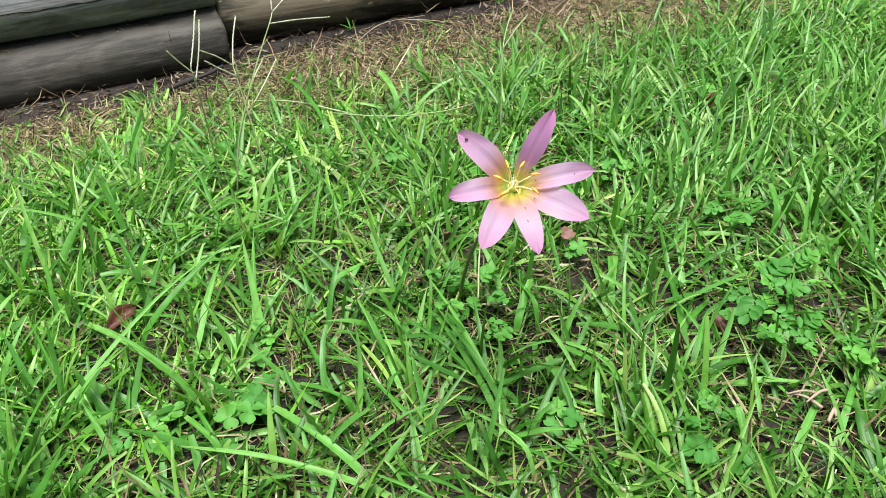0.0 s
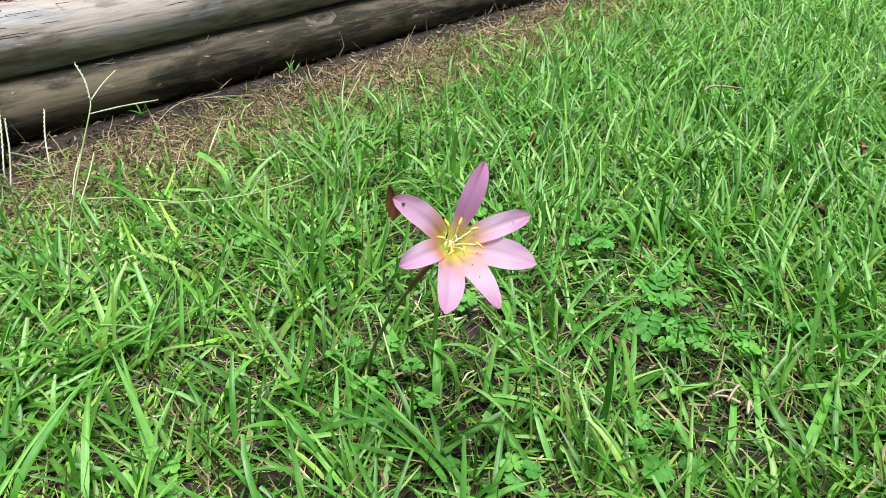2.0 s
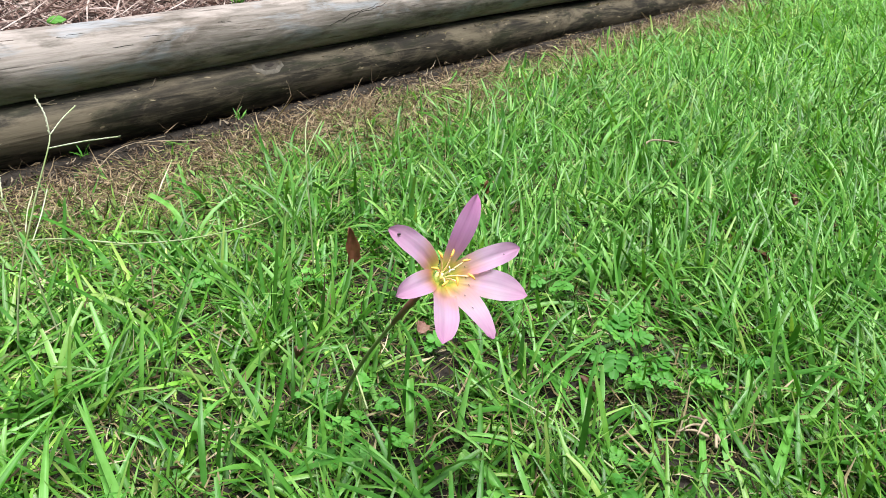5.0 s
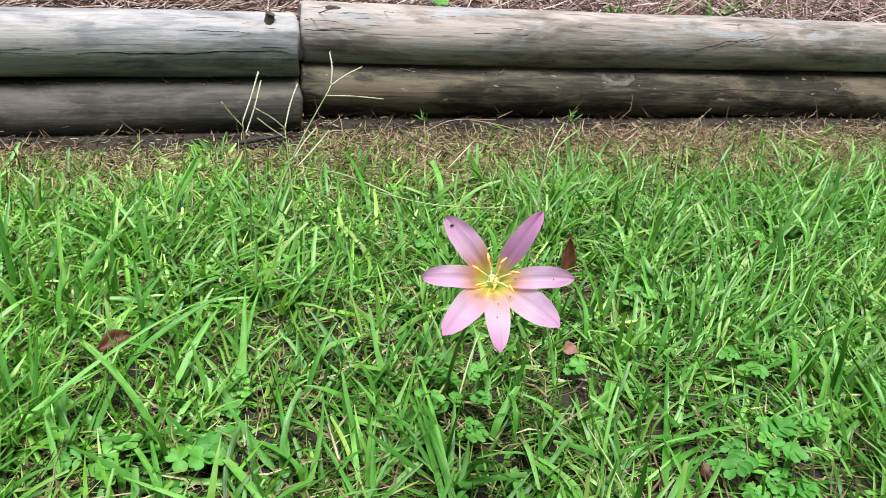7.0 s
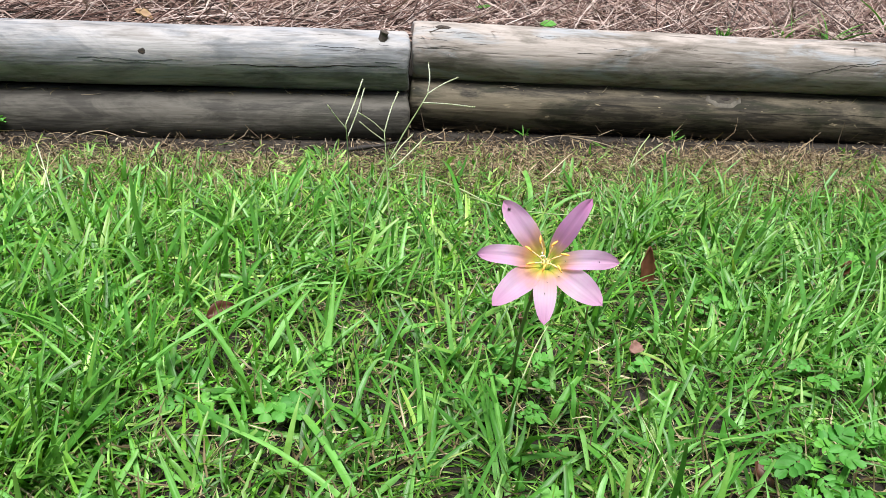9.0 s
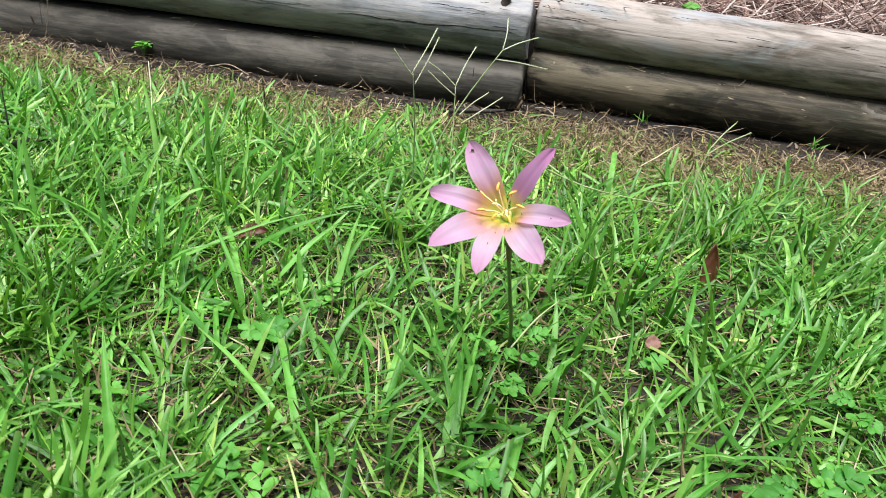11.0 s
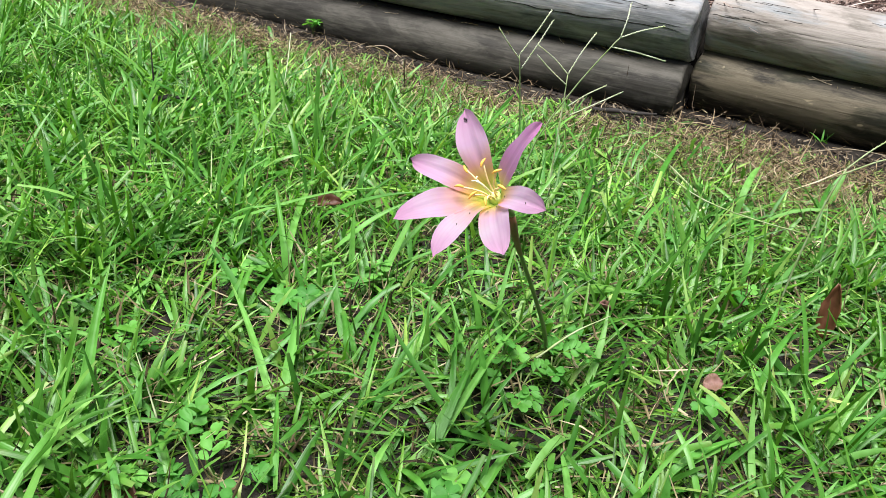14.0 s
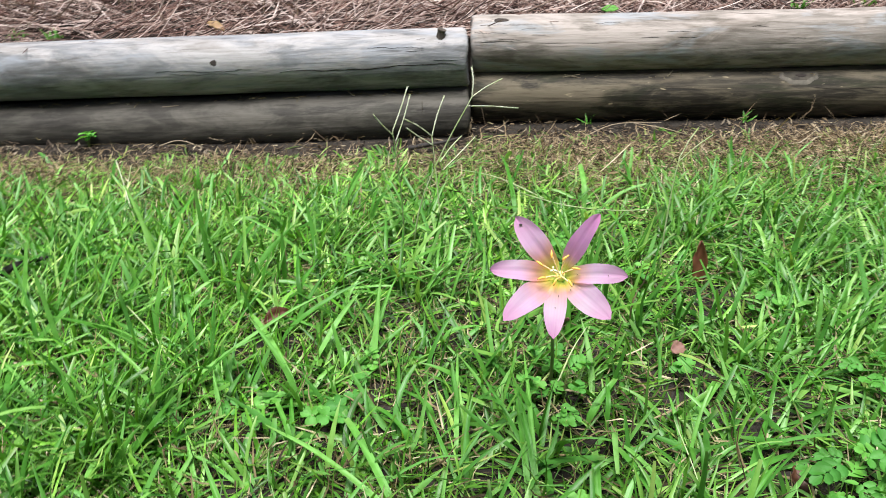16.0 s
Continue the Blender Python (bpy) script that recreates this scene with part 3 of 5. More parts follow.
def single_blade(root, foot, tip, width, arch, cut_off, label=""):
    """One folded blade from its lowest seen place to its tip; a foot above the soil is carried on down into it."""
    foot, tip = Vector(foot), Vector(tip)
    BLADE_LINES.append((foot.x, foot.y, tip.x, tip.y))
    span = tip - foot
    line = [foot, foot.lerp(tip, 0.5) + Vector((0, 0, arch * span.length)), tip]
    if foot.z > 0.008:
        line.insert(0, Vector((foot.x - span.x * 0.2, foot.y - span.y * 0.2, -0.002)))
    rows = 13
    pts = bend(line, rows)
    start = pts[0].copy()
    side = span.cross(Vector((0, 0, 1))).normalized()
    roll = 0.5 * math.sin(foot.x * 91 + tip.y * 57)
    verts, al, ac = [], [], []
    for i, c in enumerate(pts):
        q = i / (rows - 1)
        w = width * (0.62 + 0.38 * min(1, q * 4)) * (max(0.04, 1 - q ** 3) if not cut_off else 1 - 0.25 * q ** 6)
        turn = roll * (q - 0.3)
        lie = side * math.cos(turn) + Vector((0, 0, math.sin(turn)))
        for u in (-0.5, -0.25, 0, 0.25, 0.5):
            verts.append(c - start + lie * u * w + Vector((0, 0, abs(u) * w * 0.35 + 0.0006 * math.sin(q * 7 + u * 4))))
            al.append(q)
            ac.append(u)
    ob = new("blade", grid_mesh("blade", verts, rows, 5, GRASS_SINGLE, al, ac))
    ob.parent = root
    ob.location = start - root.location
    tagged(ob, label)


def clump(x, y, label):
    root = new("grass_clump")
    root.location = (x, y, 0.0)
    return tagged(root, label, "grass clump", "clumps of broad grass")


MOWN, LYING = "blade with a blunt mown tip", "light green blade lying across the lawn"
turf = clump(-0.035, 0.287, "soft light green grass clump with long arching blades")
single_blade(turf, (-0.035, 0.287, 0.015), (-0.053, 0.356, 0.016), 0.0033, 0.06, False)
turf = clump(0.050, 0.274, "soft light green grass clump with long arching blades")
single_blade(turf, (0.050, 0.274, 0.013), (0.009, 0.340, 0.072), 0.0074, 0.06, False)
single_blade(turf, (0.076, 0.304, 0.000), (0.033, 0.311, 0.016), 0.0044, 0.06, False)
turf = clump(0.124, 0.286, "soft light green grass clump with long arching blades")
single_blade(turf, (0.124, 0.286, 0.002), (0.106, 0.298, 0.016), 0.0043, 0.06, False)
single_blade(turf, (0.168, 0.298, 0.007), (0.122, 0.356, 0.016), 0.0035, 0.06, False)
turf = clump(0.333, 0.266, "soft light green grass clump with long arching blades")
single_blade(turf, (0.333, 0.266, 0.000), (0.345, 0.296, 0.024), 0.0051, 0.07, True, MOWN)
single_blade(turf, (0.370, 0.267, 0.008), (0.432, 0.301, 0.016), 0.0056, 0.06, False)
single_blade(turf, (0.390, 0.256, 0.000), (0.455, 0.300, 0.016), 0.0049, 0.06, False)
turf = clump(0.395, 0.229, "soft light green grass clump with long arching blades")
single_blade(turf, (0.395, 0.229, 0.014), (0.490, 0.246, 0.016), 0.0071, 0.06, False)
turf = clump(0.510, 0.258, "soft light green grass clump with long arching blades")
single_blade(turf, (0.510, 0.258, 0.009), (0.518, 0.282, 0.057), 0.0057, 0.06, False)
turf = clump(-0.015, 0.372, "soft light green grass clump with long arching blades")
single_blade(turf, (-0.015, 0.372, 0.008), (-0.032, 0.412, 0.023), 0.0040, 0.06, False)
turf = clump(0.048, 0.402, "grass clump growing beside small bright clover")
single_blade(turf, (0.048, 0.402, 0.004), (0.035, 0.466, 0.016), 0.0040, 0.06, False)
single_blade(turf, (0.093, 0.420, 0.000), (0.081, 0.438, 0.016), 0.0048, 0.06, True, MOWN)
turf = clump(0.116, 0.355, "soft light green grass clump with long arching blades")
single_blade(turf, (0.116, 0.355, 0.008), (0.024, 0.423, 0.016), 0.0056, 0.06, False)
single_blade(turf, (0.118, 0.368, 0.008), (0.084, 0.429, 0.016), 0.0060, 0.06, True, MOWN)
single_blade(turf, (0.173, 0.363, 0.000), (0.123, 0.483, 0.026), 0.0033, 0.06, False)
turf = clump(0.208, 0.354, "soft light green grass clump with long arching blades")
single_blade(turf, (0.208, 0.354, 0.000), (0.250, 0.324, 0.022), 0.0043, 0.07, False)
single_blade(turf, (0.211, 0.325, 0.024), (0.199, 0.378, 0.010), 0.0035, 0.06, False, LYING)
single_blade(turf, (0.216, 0.390, 0.011), (0.212, 0.486, 0.016), 0.0050, 0.06, False)
single_blade(turf, (0.219, 0.396, 0.007), (0.187, 0.461, 0.031), 0.0039, 0.06, False)
single_blade(turf, (0.222, 0.378, 0.008), (0.222, 0.500, 0.028), 0.0049, 0.06, False)
single_blade(turf, (0.224, 0.360, 0.000), (0.212, 0.456, 0.032), 0.0047, 0.07, False)
turf = clump(0.259, 0.330, "broad green grass clump with blades lying flat")
single_blade(turf, (0.259, 0.330, 0.000), (0.264, 0.389, 0.020), 0.0059, 0.06, True, MOWN)
single_blade(turf, (0.281, 0.357, 0.000), (0.321, 0.344, 0.014), 0.0050, 0.06, True, LYING)
single_blade(turf, (0.297, 0.344, 0.018), (0.283, 0.401, 0.012), 0.0046, 0.06, True, LYING)
turf = clump(0.304, 0.373, "broad green grass clump with blades lying flat")
single_blade(turf, (0.304, 0.373, 0.011), (0.285, 0.409, 0.010), 0.0051, 0.06, False, LYING)
single_blade(turf, (0.352, 0.346, 0.006), (0.390, 0.379, 0.022), 0.0046, 0.06, False)
single_blade(turf, (0.360, 0.375, 0.007), (0.409, 0.397, 0.010), 0.0044, 0.06, True, LYING)
single_blade(turf, (0.362, 0.362, 0.007), (0.407, 0.446, 0.010), 0.0057, 0.06, False, LYING)
turf = clump(0.363, 0.328, "broad green grass clump with blades lying flat")
single_blade(turf, (0.363, 0.328, 0.005), (0.406, 0.305, 0.010), 0.0049, 0.06, True, LYING)
single_blade(turf, (0.420, 0.330, 0.000), (0.471, 0.381, 0.032), 0.0044, 0.06, False)
turf = clump(0.448, 0.357, "broad grass clump beside bright green feathery weeds")
single_blade(turf, (0.448, 0.357, 0.012), (0.490, 0.403, 0.016), 0.0048, 0.06, False)
turf = clump(-0.039, 0.491, "soft light green grass clump with long arching blades")
single_blade(turf, (-0.039, 0.491, 0.017), (0.101, 0.573, 0.060), 0.0036, 0.06, False)
single_blade(turf, (-0.022, 0.466, 0.000), (-0.031, 0.490, 0.024), 0.0051, 0.06, True, MOWN)
single_blade(turf, (-0.022, 0.448, 0.000), (-0.005, 0.498, 0.018), 0.0043, 0.06, False)
single_blade(turf, (-0.016, 0.441, 0.007), (-0.026, 0.469, 0.034), 0.0036, 0.06, False)
single_blade(turf, (-0.044, 0.518, 0.015), (-0.061, 0.594, 0.023), 0.0028, 0.06, False)
turf = clump(0.031, 0.478, "grass clump growing beside small bright clover")
single_blade(turf, (0.031, 0.478, 0.020), (-0.022, 0.569, 0.018), 0.0054, 0.06, True, LYING)
single_blade(turf, (0.040, 0.500, 0.000), (0.089, 0.582, 0.045), 0.0051, 0.07, False)
single_blade(turf, (0.070, 0.507, 0.012), (0.060, 0.524, 0.047), 0.0048, 0.06, False)
turf = clump(0.123, 0.438, "broad green grass clump with blades lying flat")
single_blade(turf, (0.123, 0.438, 0.012), (0.117, 0.534, 0.016), 0.0035, 0.06, False)
single_blade(turf, (0.129, 0.424, 0.009), (0.099, 0.451, 0.010), 0.0040, 0.06, True, LYING)
single_blade(turf, (0.145, 0.446, 0.014), (0.113, 0.474, 0.010), 0.0042, 0.06, False, LYING)
single_blade(turf, (0.167, 0.425, 0.008), (0.168, 0.524, 0.017), 0.0039, 0.06, False)
turf = clump(0.228, 0.426, "arching green grass clump beneath the pink flower")
single_blade(turf, (0.228, 0.426, 0.009), (0.212, 0.441, 0.040), 0.0060, 0.06, False)
single_blade(turf, (0.271, 0.442, 0.009), (0.291, 0.461, 0.026), 0.0060, 0.06, True, MOWN)
single_blade(turf, (0.281, 0.436, 0.024), (0.287, 0.479, 0.016), 0.0039, 0.06, False)
turf = clump(0.347, 0.433, "broad green grass clump with blades lying flat")
single_blade(turf, (0.347, 0.433, 0.010), (0.373, 0.475, 0.013), 0.0046, 0.06, True, LYING)
single_blade(turf, (0.350, 0.439, 0.008), (0.378, 0.474, 0.014), 0.0053, 0.06, True, LYING)
turf = clump(0.021, 0.577, "broad light green grass clump beside a curled brown leaf")
single_blade(turf, (0.021, 0.577, 0.010), (0.054, 0.618, 0.047), 0.0051, 0.06, False)
single_blade(turf, (0.023, 0.540, 0.024), (0.106, 0.581, 0.054), 0.0057, 0.06, False)
turf = clump(0.094, 0.528, "soft light green grass clump with long arching blades")
single_blade(turf, (0.094, 0.528, 0.012), (0.113, 0.592, 0.046), 0.0049, 0.06, False)
single_blade(turf, (0.096, 0.520, 0.010), (0.101, 0.570, 0.060), 0.0056, 0.06, False)
turf = clump(0.159, 0.533, "soft light green grass clump with long arching blades")
single_blade(turf, (0.159, 0.533, 0.019), (0.196, 0.550, 0.016), 0.0049, 0.06, True, MOWN)
turf = clump(0.241, 0.522, "soft light green grass clump with long arching blades")
single_blade(turf, (0.241, 0.522, 0.010), (0.238, 0.540, 0.033), 0.0049, 0.06, True, MOWN)
turf = clump(0.369, 0.578, "soft light green grass clump with long arching blades")
single_blade(turf, (0.369, 0.578, 0.022), (0.372, 0.610, 0.035), 0.0044, 0.06, False)
single_blade(turf, (0.377, 0.537, 0.030), (0.388, 0.602, 0.030), 0.0042, 0.06, False)
turf = clump(0.151, 0.679, "soft light green grass clump with long arching blades")
single_blade(turf, (0.151, 0.679, 0.018), (0.154, 0.682, 0.070), 0.0040, 0.06, False)
turf = clump(0.654, 0.328, "tall soft green grass clump leaning over in a drift")
single_blade(turf, (0.654, 0.328, 0.022), (0.678, 0.342, 0.038), 0.0048, 0.06, False)
single_blade(turf, (0.662, 0.395, 0.023), (0.705, 0.411, 0.054), 0.0057, 0.06, False)
single_blade(turf, (0.692, 0.385, 0.016), (0.705, 0.377, 0.047), 0.0057, 0.06, False)
turf = clump(0.012, 0.379, "arching light green grass clump with narrow blades")
single_blade(turf, (0.012, 0.379, 0.000), (-0.023, 0.396, 0.012), 0.0036, 0.06, True, MOWN)
single_blade(turf, (0.024, 0.378, 0.000), (0.008, 0.406, 0.012), 0.0032, 0.06, False)
single_blade(turf, (0.044, 0.411, 0.020), (0.031, 0.437, 0.025), 0.0040, 0.06, True, MOWN)
turf = clump(0.128, 0.418, "arching light green grass clump with narrow blades")
single_blade(turf, (0.128, 0.418, 0.014), (0.106, 0.446, 0.012), 0.0039, 0.06, True, MOWN)
turf = clump(0.513, 0.443, "tall soft green grass clump leaning over in a drift")
single_blade(turf, (0.513, 0.443, 0.031), (0.527, 0.469, 0.041), 0.0057, 0.06, True, MOWN)
turf = clump(0.645, 0.448, "tall soft green grass clump leaning over in a drift")
single_blade(turf, (0.645, 0.448, 0.031), (0.636, 0.458, 0.059), 0.0062, 0.06, False)
single_blade(turf, (0.654, 0.422, 0.027), (0.729, 0.455, 0.044), 0.0053, 0.06, False)
turf = clump(-0.173, 0.460, "long-bladed yellow-green grass clump")
single_blade(turf, (-0.173, 0.460, 0.016), (-0.213, 0.492, 0.029), 0.0044, 0.06, False)
turf = clump(-0.084, 0.473, "arching light green grass clump with narrow blades")
single_blade(turf, (-0.084, 0.473, 0.021), (-0.137, 0.511, 0.041), 0.0043, 0.06, False)
single_blade(turf, (-0.026, 0.481, 0.032), (0.036, 0.515, 0.044), 0.0022, 0.06, False)
turf = clump(0.034, 0.470, "arching light green grass clump with narrow blades")
single_blade(turf, (0.034, 0.470, 0.022), (-0.001, 0.503, 0.058), 0.0052, 0.06, False)
turf = clump(0.853, 0.459, "tall soft green grass clump leaning over in a drift")
single_blade(turf, (0.853, 0.459, 0.024), (0.895, 0.457, 0.061), 0.0061, 0.06, False)
turf = clump(-0.181, 0.619, "long-bladed yellow-green grass clump")
single_blade(turf, (-0.181, 0.619, 0.010), (-0.178, 0.710, 0.033), 0.0053, 0.06, False)
turf = clump(-0.042, 0.605, "arching light green grass clump with narrow blades")
single_blade(turf, (-0.042, 0.605, 0.023), (-0.038, 0.623, 0.054), 0.0040, 0.06, False)
single_blade(turf, (-0.024, 0.619, 0.017), (-0.006, 0.633, 0.061), 0.0046, 0.06, False)
single_blade(turf, (0.020, 0.592, 0.034), (0.012, 0.640, 0.050), 0.0041, 0.06, False)
single_blade(turf, (0.022, 0.595, 0.031), (0.042, 0.608, 0.056), 0.0045, 0.06, False)
turf = clump(0.752, 0.614, "tall soft green grass clump leaning over in a drift")
single_blade(turf, (0.752, 0.614, 0.048), (0.796, 0.697, 0.057), 0.0043, 0.06, False)
turf = clump(0.826, 0.615, "tall soft green grass clump leaning over in a drift")
single_blade(turf, (0.826, 0.615, 0.042), (0.922, 0.619, 0.057), 0.0052, 0.06, False)
turf = clump(-0.153, 0.738, "long-bladed yellow-green grass clump")
single_blade(turf, (-0.153, 0.738, 0.013), (-0.191, 0.788, 0.029), 0.0054, 0.06, False)
single_blade(turf, (-0.150, 0.712, 0.011), (-0.144, 0.841, 0.025), 0.0061, 0.06, False)
turf = clump(-0.062, 0.690, "arching light green grass clump with narrow blades")
single_blade(turf, (-0.062, 0.690, 0.023), (-0.049, 0.755, 0.029), 0.0058, 0.06, False)
turf = clump(0.142, 0.689, "arching light green grass clump with narrow blades")
single_blade(turf, (0.142, 0.689, 0.019), (0.151, 0.682, 0.065), 0.0045, 0.06, False)
single_blade(turf, (0.194, 0.678, 0.016), (0.172, 0.803, 0.022), 0.0049, 0.06, False)
turf = clump(0.249, 0.687, "arching light green grass clump with narrow blades")
single_blade(turf, (0.249, 0.687, 0.027), (0.258, 0.790, 0.020), 0.0036, 0.06, False)
turf = clump(0.339, 0.682, "arching light green grass clump with narrow blades")
single_blade(turf, (0.339, 0.682, 0.029), (0.325, 0.765, 0.034), 0.0049, 0.06, False)
turf = clump(0.232, 0.808, "green grass clump near the dry strip")
single_blade(turf, (0.232, 0.808, 0.022), (0.224, 0.957, 0.012), 0.0055, 0.06, False)
turf = clump(0.313, 0.797, "green grass clump near the dry strip")
single_blade(turf, (0.313, 0.797, 0.033), (0.315, 0.854, 0.039), 0.0060, 0.06, True, MOWN)
turf = clump(0.380, 0.845, "green grass clump near the dry strip")
single_blade(turf, (0.380, 0.845, 0.007), (0.384, 0.940, 0.012), 0.0046, 0.06, False)


# ---- the lawn ----
def lush(x, y):
    """How thick the green stands: full on the lawn, thinning to a dry strip before the logs."""
    edge = 0.955 + 0.03 * np.sin(5 * x + 1) + 0.02 * np.sin(13 * x) + 0.022 * np.sin(27 * x + 2 * np.sin(9 * x)) * np.cos(3 * x) + 0.05 * np.clip(x - 0.2, 0, 2) + 0.015 * (x < 0.1)
    return np.clip((edge - y) / 0.13, 0, 1) * 0.76 + 0.24 * np.clip((log_line(x) - 0.085 - y) / 0.06, 0, 1)


def openness(x, y):
    """Small thin places all over the lawn, a few centimetres across."""
    a = np.sin(31 * x + 7 * np.sin(9 * y)) * np.sin(37 * y + 5 * np.sin(11 * x)) + 0.6 * np.sin(67 * x - 41 * y + 3 * np.sin(23 * x)) * np.sin(53 * y + 19 * x)
    return np.clip(0.95 + 0.5 * a, 0.4, 1) * clearing(x, y, 0.0, 0.42)


# where weeds and fallen leaves keep the grass off
BARE = ((0.402, 0.605, 0.032), (0.0, 0.550, 0.030), (0.346, 0.494, 0.028), (0.434, 0.362, 0.034), (0.428, 0.322, 0.030), (0.066, 0.430, 0.026), (0.007, 0.436, 0.026),
        (0.245, 0.440, 0.020), (0.495, 0.478, 0.026), (0.468, 0.378, 0.026), (0.410, 0.378, 0.022), (0.395, 0.262, 0.024), (0.010, 0.331, 0.024), (0.118, 0.286, 0.028))


def clearing(x, y, wider=0.0, least=0.15):
    """1 on the open lawn, less over the bare places."""
    free = np.ones_like(x)
    for sx, sy, reach in BARE:
        free = np.minimum(free, np.clip((np.hypot(x - sx, y - sy) - 0.75 * reach) / (0.02 + wider), least, 1))
    return free


def beside_blades(x, y, wider=0.0):
    """Less than 1 close to the single broad blades."""
    free = np.ones_like(x)
    for ax, ay, bx, by in BLADE_LINES:
        u = np.clip(((x - ax) * (bx - ax) + (y - ay) * (by - ay)) / ((bx - ax) ** 2 + (by - ay) ** 2 + 1e-9), 0, 1)
        free = np.minimum(free, np.clip((np.hypot(x - ax - u * (bx - ax), y - ay - u * (by - ay)) - 0.003) / (0.010 + 0.3 * wider), 0.3, 1))
    return free


def patches(x, y):
    """Thick and thin stretches of the turf, about a hand wide."""
    a = np.sin(19 * x + 4 * np.sin(7 * y + 1)) * np.sin(23 * y + 3 * np.sin(9 * x)) + 0.5 * np.sin(41 * x - 29 * y + 2 * np.sin(13 * y))
    return np.clip(0.72 + 0.45 * a, 0.3, 1)


def sow(n, x0, x1, y0, y1):
    """Tufted places on the lawn, thinned out where it is dry."""
    tufts = rng.uniform((x0, y0), (x1, y1), (n // 6, 2)) + rng.normal(0, 0.07, (n // 6, 2))
    p = tufts[rng.integers(0, len(tufts), n)] + rng.normal(0, 0.011, (n, 2))
    loose = rng.random(n) < 0.45
    p[loose] = rng.uniform((x0, y0), (x1, y1), (loose.sum(), 2)) + rng.normal(0, 0.07, (loose.sum(), 2))
    p = p[rng.random(n) < lush(p[:, 0], p[:, 1]) * openness(p[:, 0], p[:, 1])]
    return p


def grass(name, p, length, width, lean, curl, rows, mat, label, blunt=0.0, flow=0.0):
    n = len(p)
    z = ground_height(p[:, 0], p[:, 1]) - 0.003
    short = 0.42 + 0.58 * np.clip((1.02 - p[:, 1] + 0.04 * np.clip(p[:, 0] - 0.2, 0, 2)) / 0.24, 0, 1)
    base = np.stack([p[:, 0], p[:, 1], z], -1)
    cut = np.where(rng.random(n) < blunt, rng.uniform(0.5, 0.9, n), 0.0)
    az = rng.uniform(0, math.tau, n)
    if flow:
        # long blades lean over together, in drifts
        az = np.where(rng.random(n) < flow, drift(p[:, 0], p[:, 1]) + rng.normal(0, 0.8, n), az)
    v, al, ac = blade_verts(base, az, rng.uniform(*length, n) * short, rng.uniform(*width, n), rng.normal(*lean, n) + 0.22 * np.clip((p[:, 1] - 0.58) / 0.3, 0, 1), rng.normal(*curl, n),
                            rows, rng.normal(0, 0.5, n), 0.2, cut, rng.normal(0, 0.35, n))
    v[..., 2] = np.maximum(v[..., 2], ground_height(v[..., 0], v[..., 1]) + 0.001)
    return tagged(new(name, strips_mesh(name, v, al, ac, mat)), label, "grass", kind="stuff")


def drift(x, y):
    """The way in which the blades of a place lean over together."""
    return 0.6 + 0.7 * np.sin(3.1 * x + 1.7 * y) + 0.5 * np.cos(5.3 * y - 2.2 * x) + 0.5 * np.sin(13 * x + 3 * np.sin(8 * y))


def tillers(name, n, box, per, length, width, mat, label, blunt):
    """Tufts of long blades: each tuft fans out from one root and leans with its neighbours."""
    x0, x1, y0, y1 = box
    root = rng.uniform((x0, y0), (x1, y1), (n, 2)) + rng.normal(0, 0.06, (n, 2))
    keep = rng.random(n) < lush(root[:, 0], root[:, 1]) * clearing(root[:, 0], root[:, 1]) * beside_blades(root[:, 0], root[:, 1]) * patches(root[:, 0], root[:, 1])
    root = root[keep]
    count = rng.integers(per[0], per[1] + 1, len(root))
    who = np.repeat(np.arange(len(root)), count)
    n = len(who)
    p = root[who] + rng.normal(0, 0.0045, (n, 2))
    tall = (rng.uniform(0.72, 1.12, len(root)) * (0.6 + 0.4 * clearing(root[:, 0], root[:, 1], 0.06) * beside_blades(root[:, 0], root[:, 1], 0.06)) * (0.7 + 0.3 * patches(root[:, 0], root[:, 1])))[who]
    lean_way = (drift(root[:, 0], root[:, 1]) + rng.normal(0, 0.9, len(root)))[who]
    az = np.where(rng.random(n) < 0.6, lean_way + rng.normal(0, 0.7, n), rng.uniform(0, math.tau, n))
    back = np.clip((p[:, 1] - 0.58) / 0.3, 0, 1)
    short = 1 - 0.60 * np.clip((p[:, 1] - 0.74 - 0.05 * np.clip(p[:, 0] - 0.2, 0, 2)) / 0.19, 0, 1)
    size = rng.uniform(*length, n) * tall * short
    wide = rng.uniform(*width, n) * rng.uniform(0.8, 1.2, len(root))[who]
    cut = np.where(rng.random(n) < blunt, rng.uniform(0.5, 0.9, n), 0.0)
    base = np.stack([p[:, 0], p[:, 1], ground_height(p[:, 0], p[:, 1]) - 0.003], -1)
    v, al, ac = blade_verts(base, az, size, wide, rng.normal(0.66, 0.30, n) + 0.24 * back, np.abs(rng.normal(0.75, 0.42, n)), 7, rng.normal(0, 0.45, n), 0.2, cut, rng.normal(0, 0.35, n))
    v[..., 2] = np.maximum(v[..., 2], ground_height(v[..., 0], v[..., 1]) + 0.001)
    return tagged(new(name, strips_mesh(name, v, al, ac, mat)), label, "grass", kind="stuff")


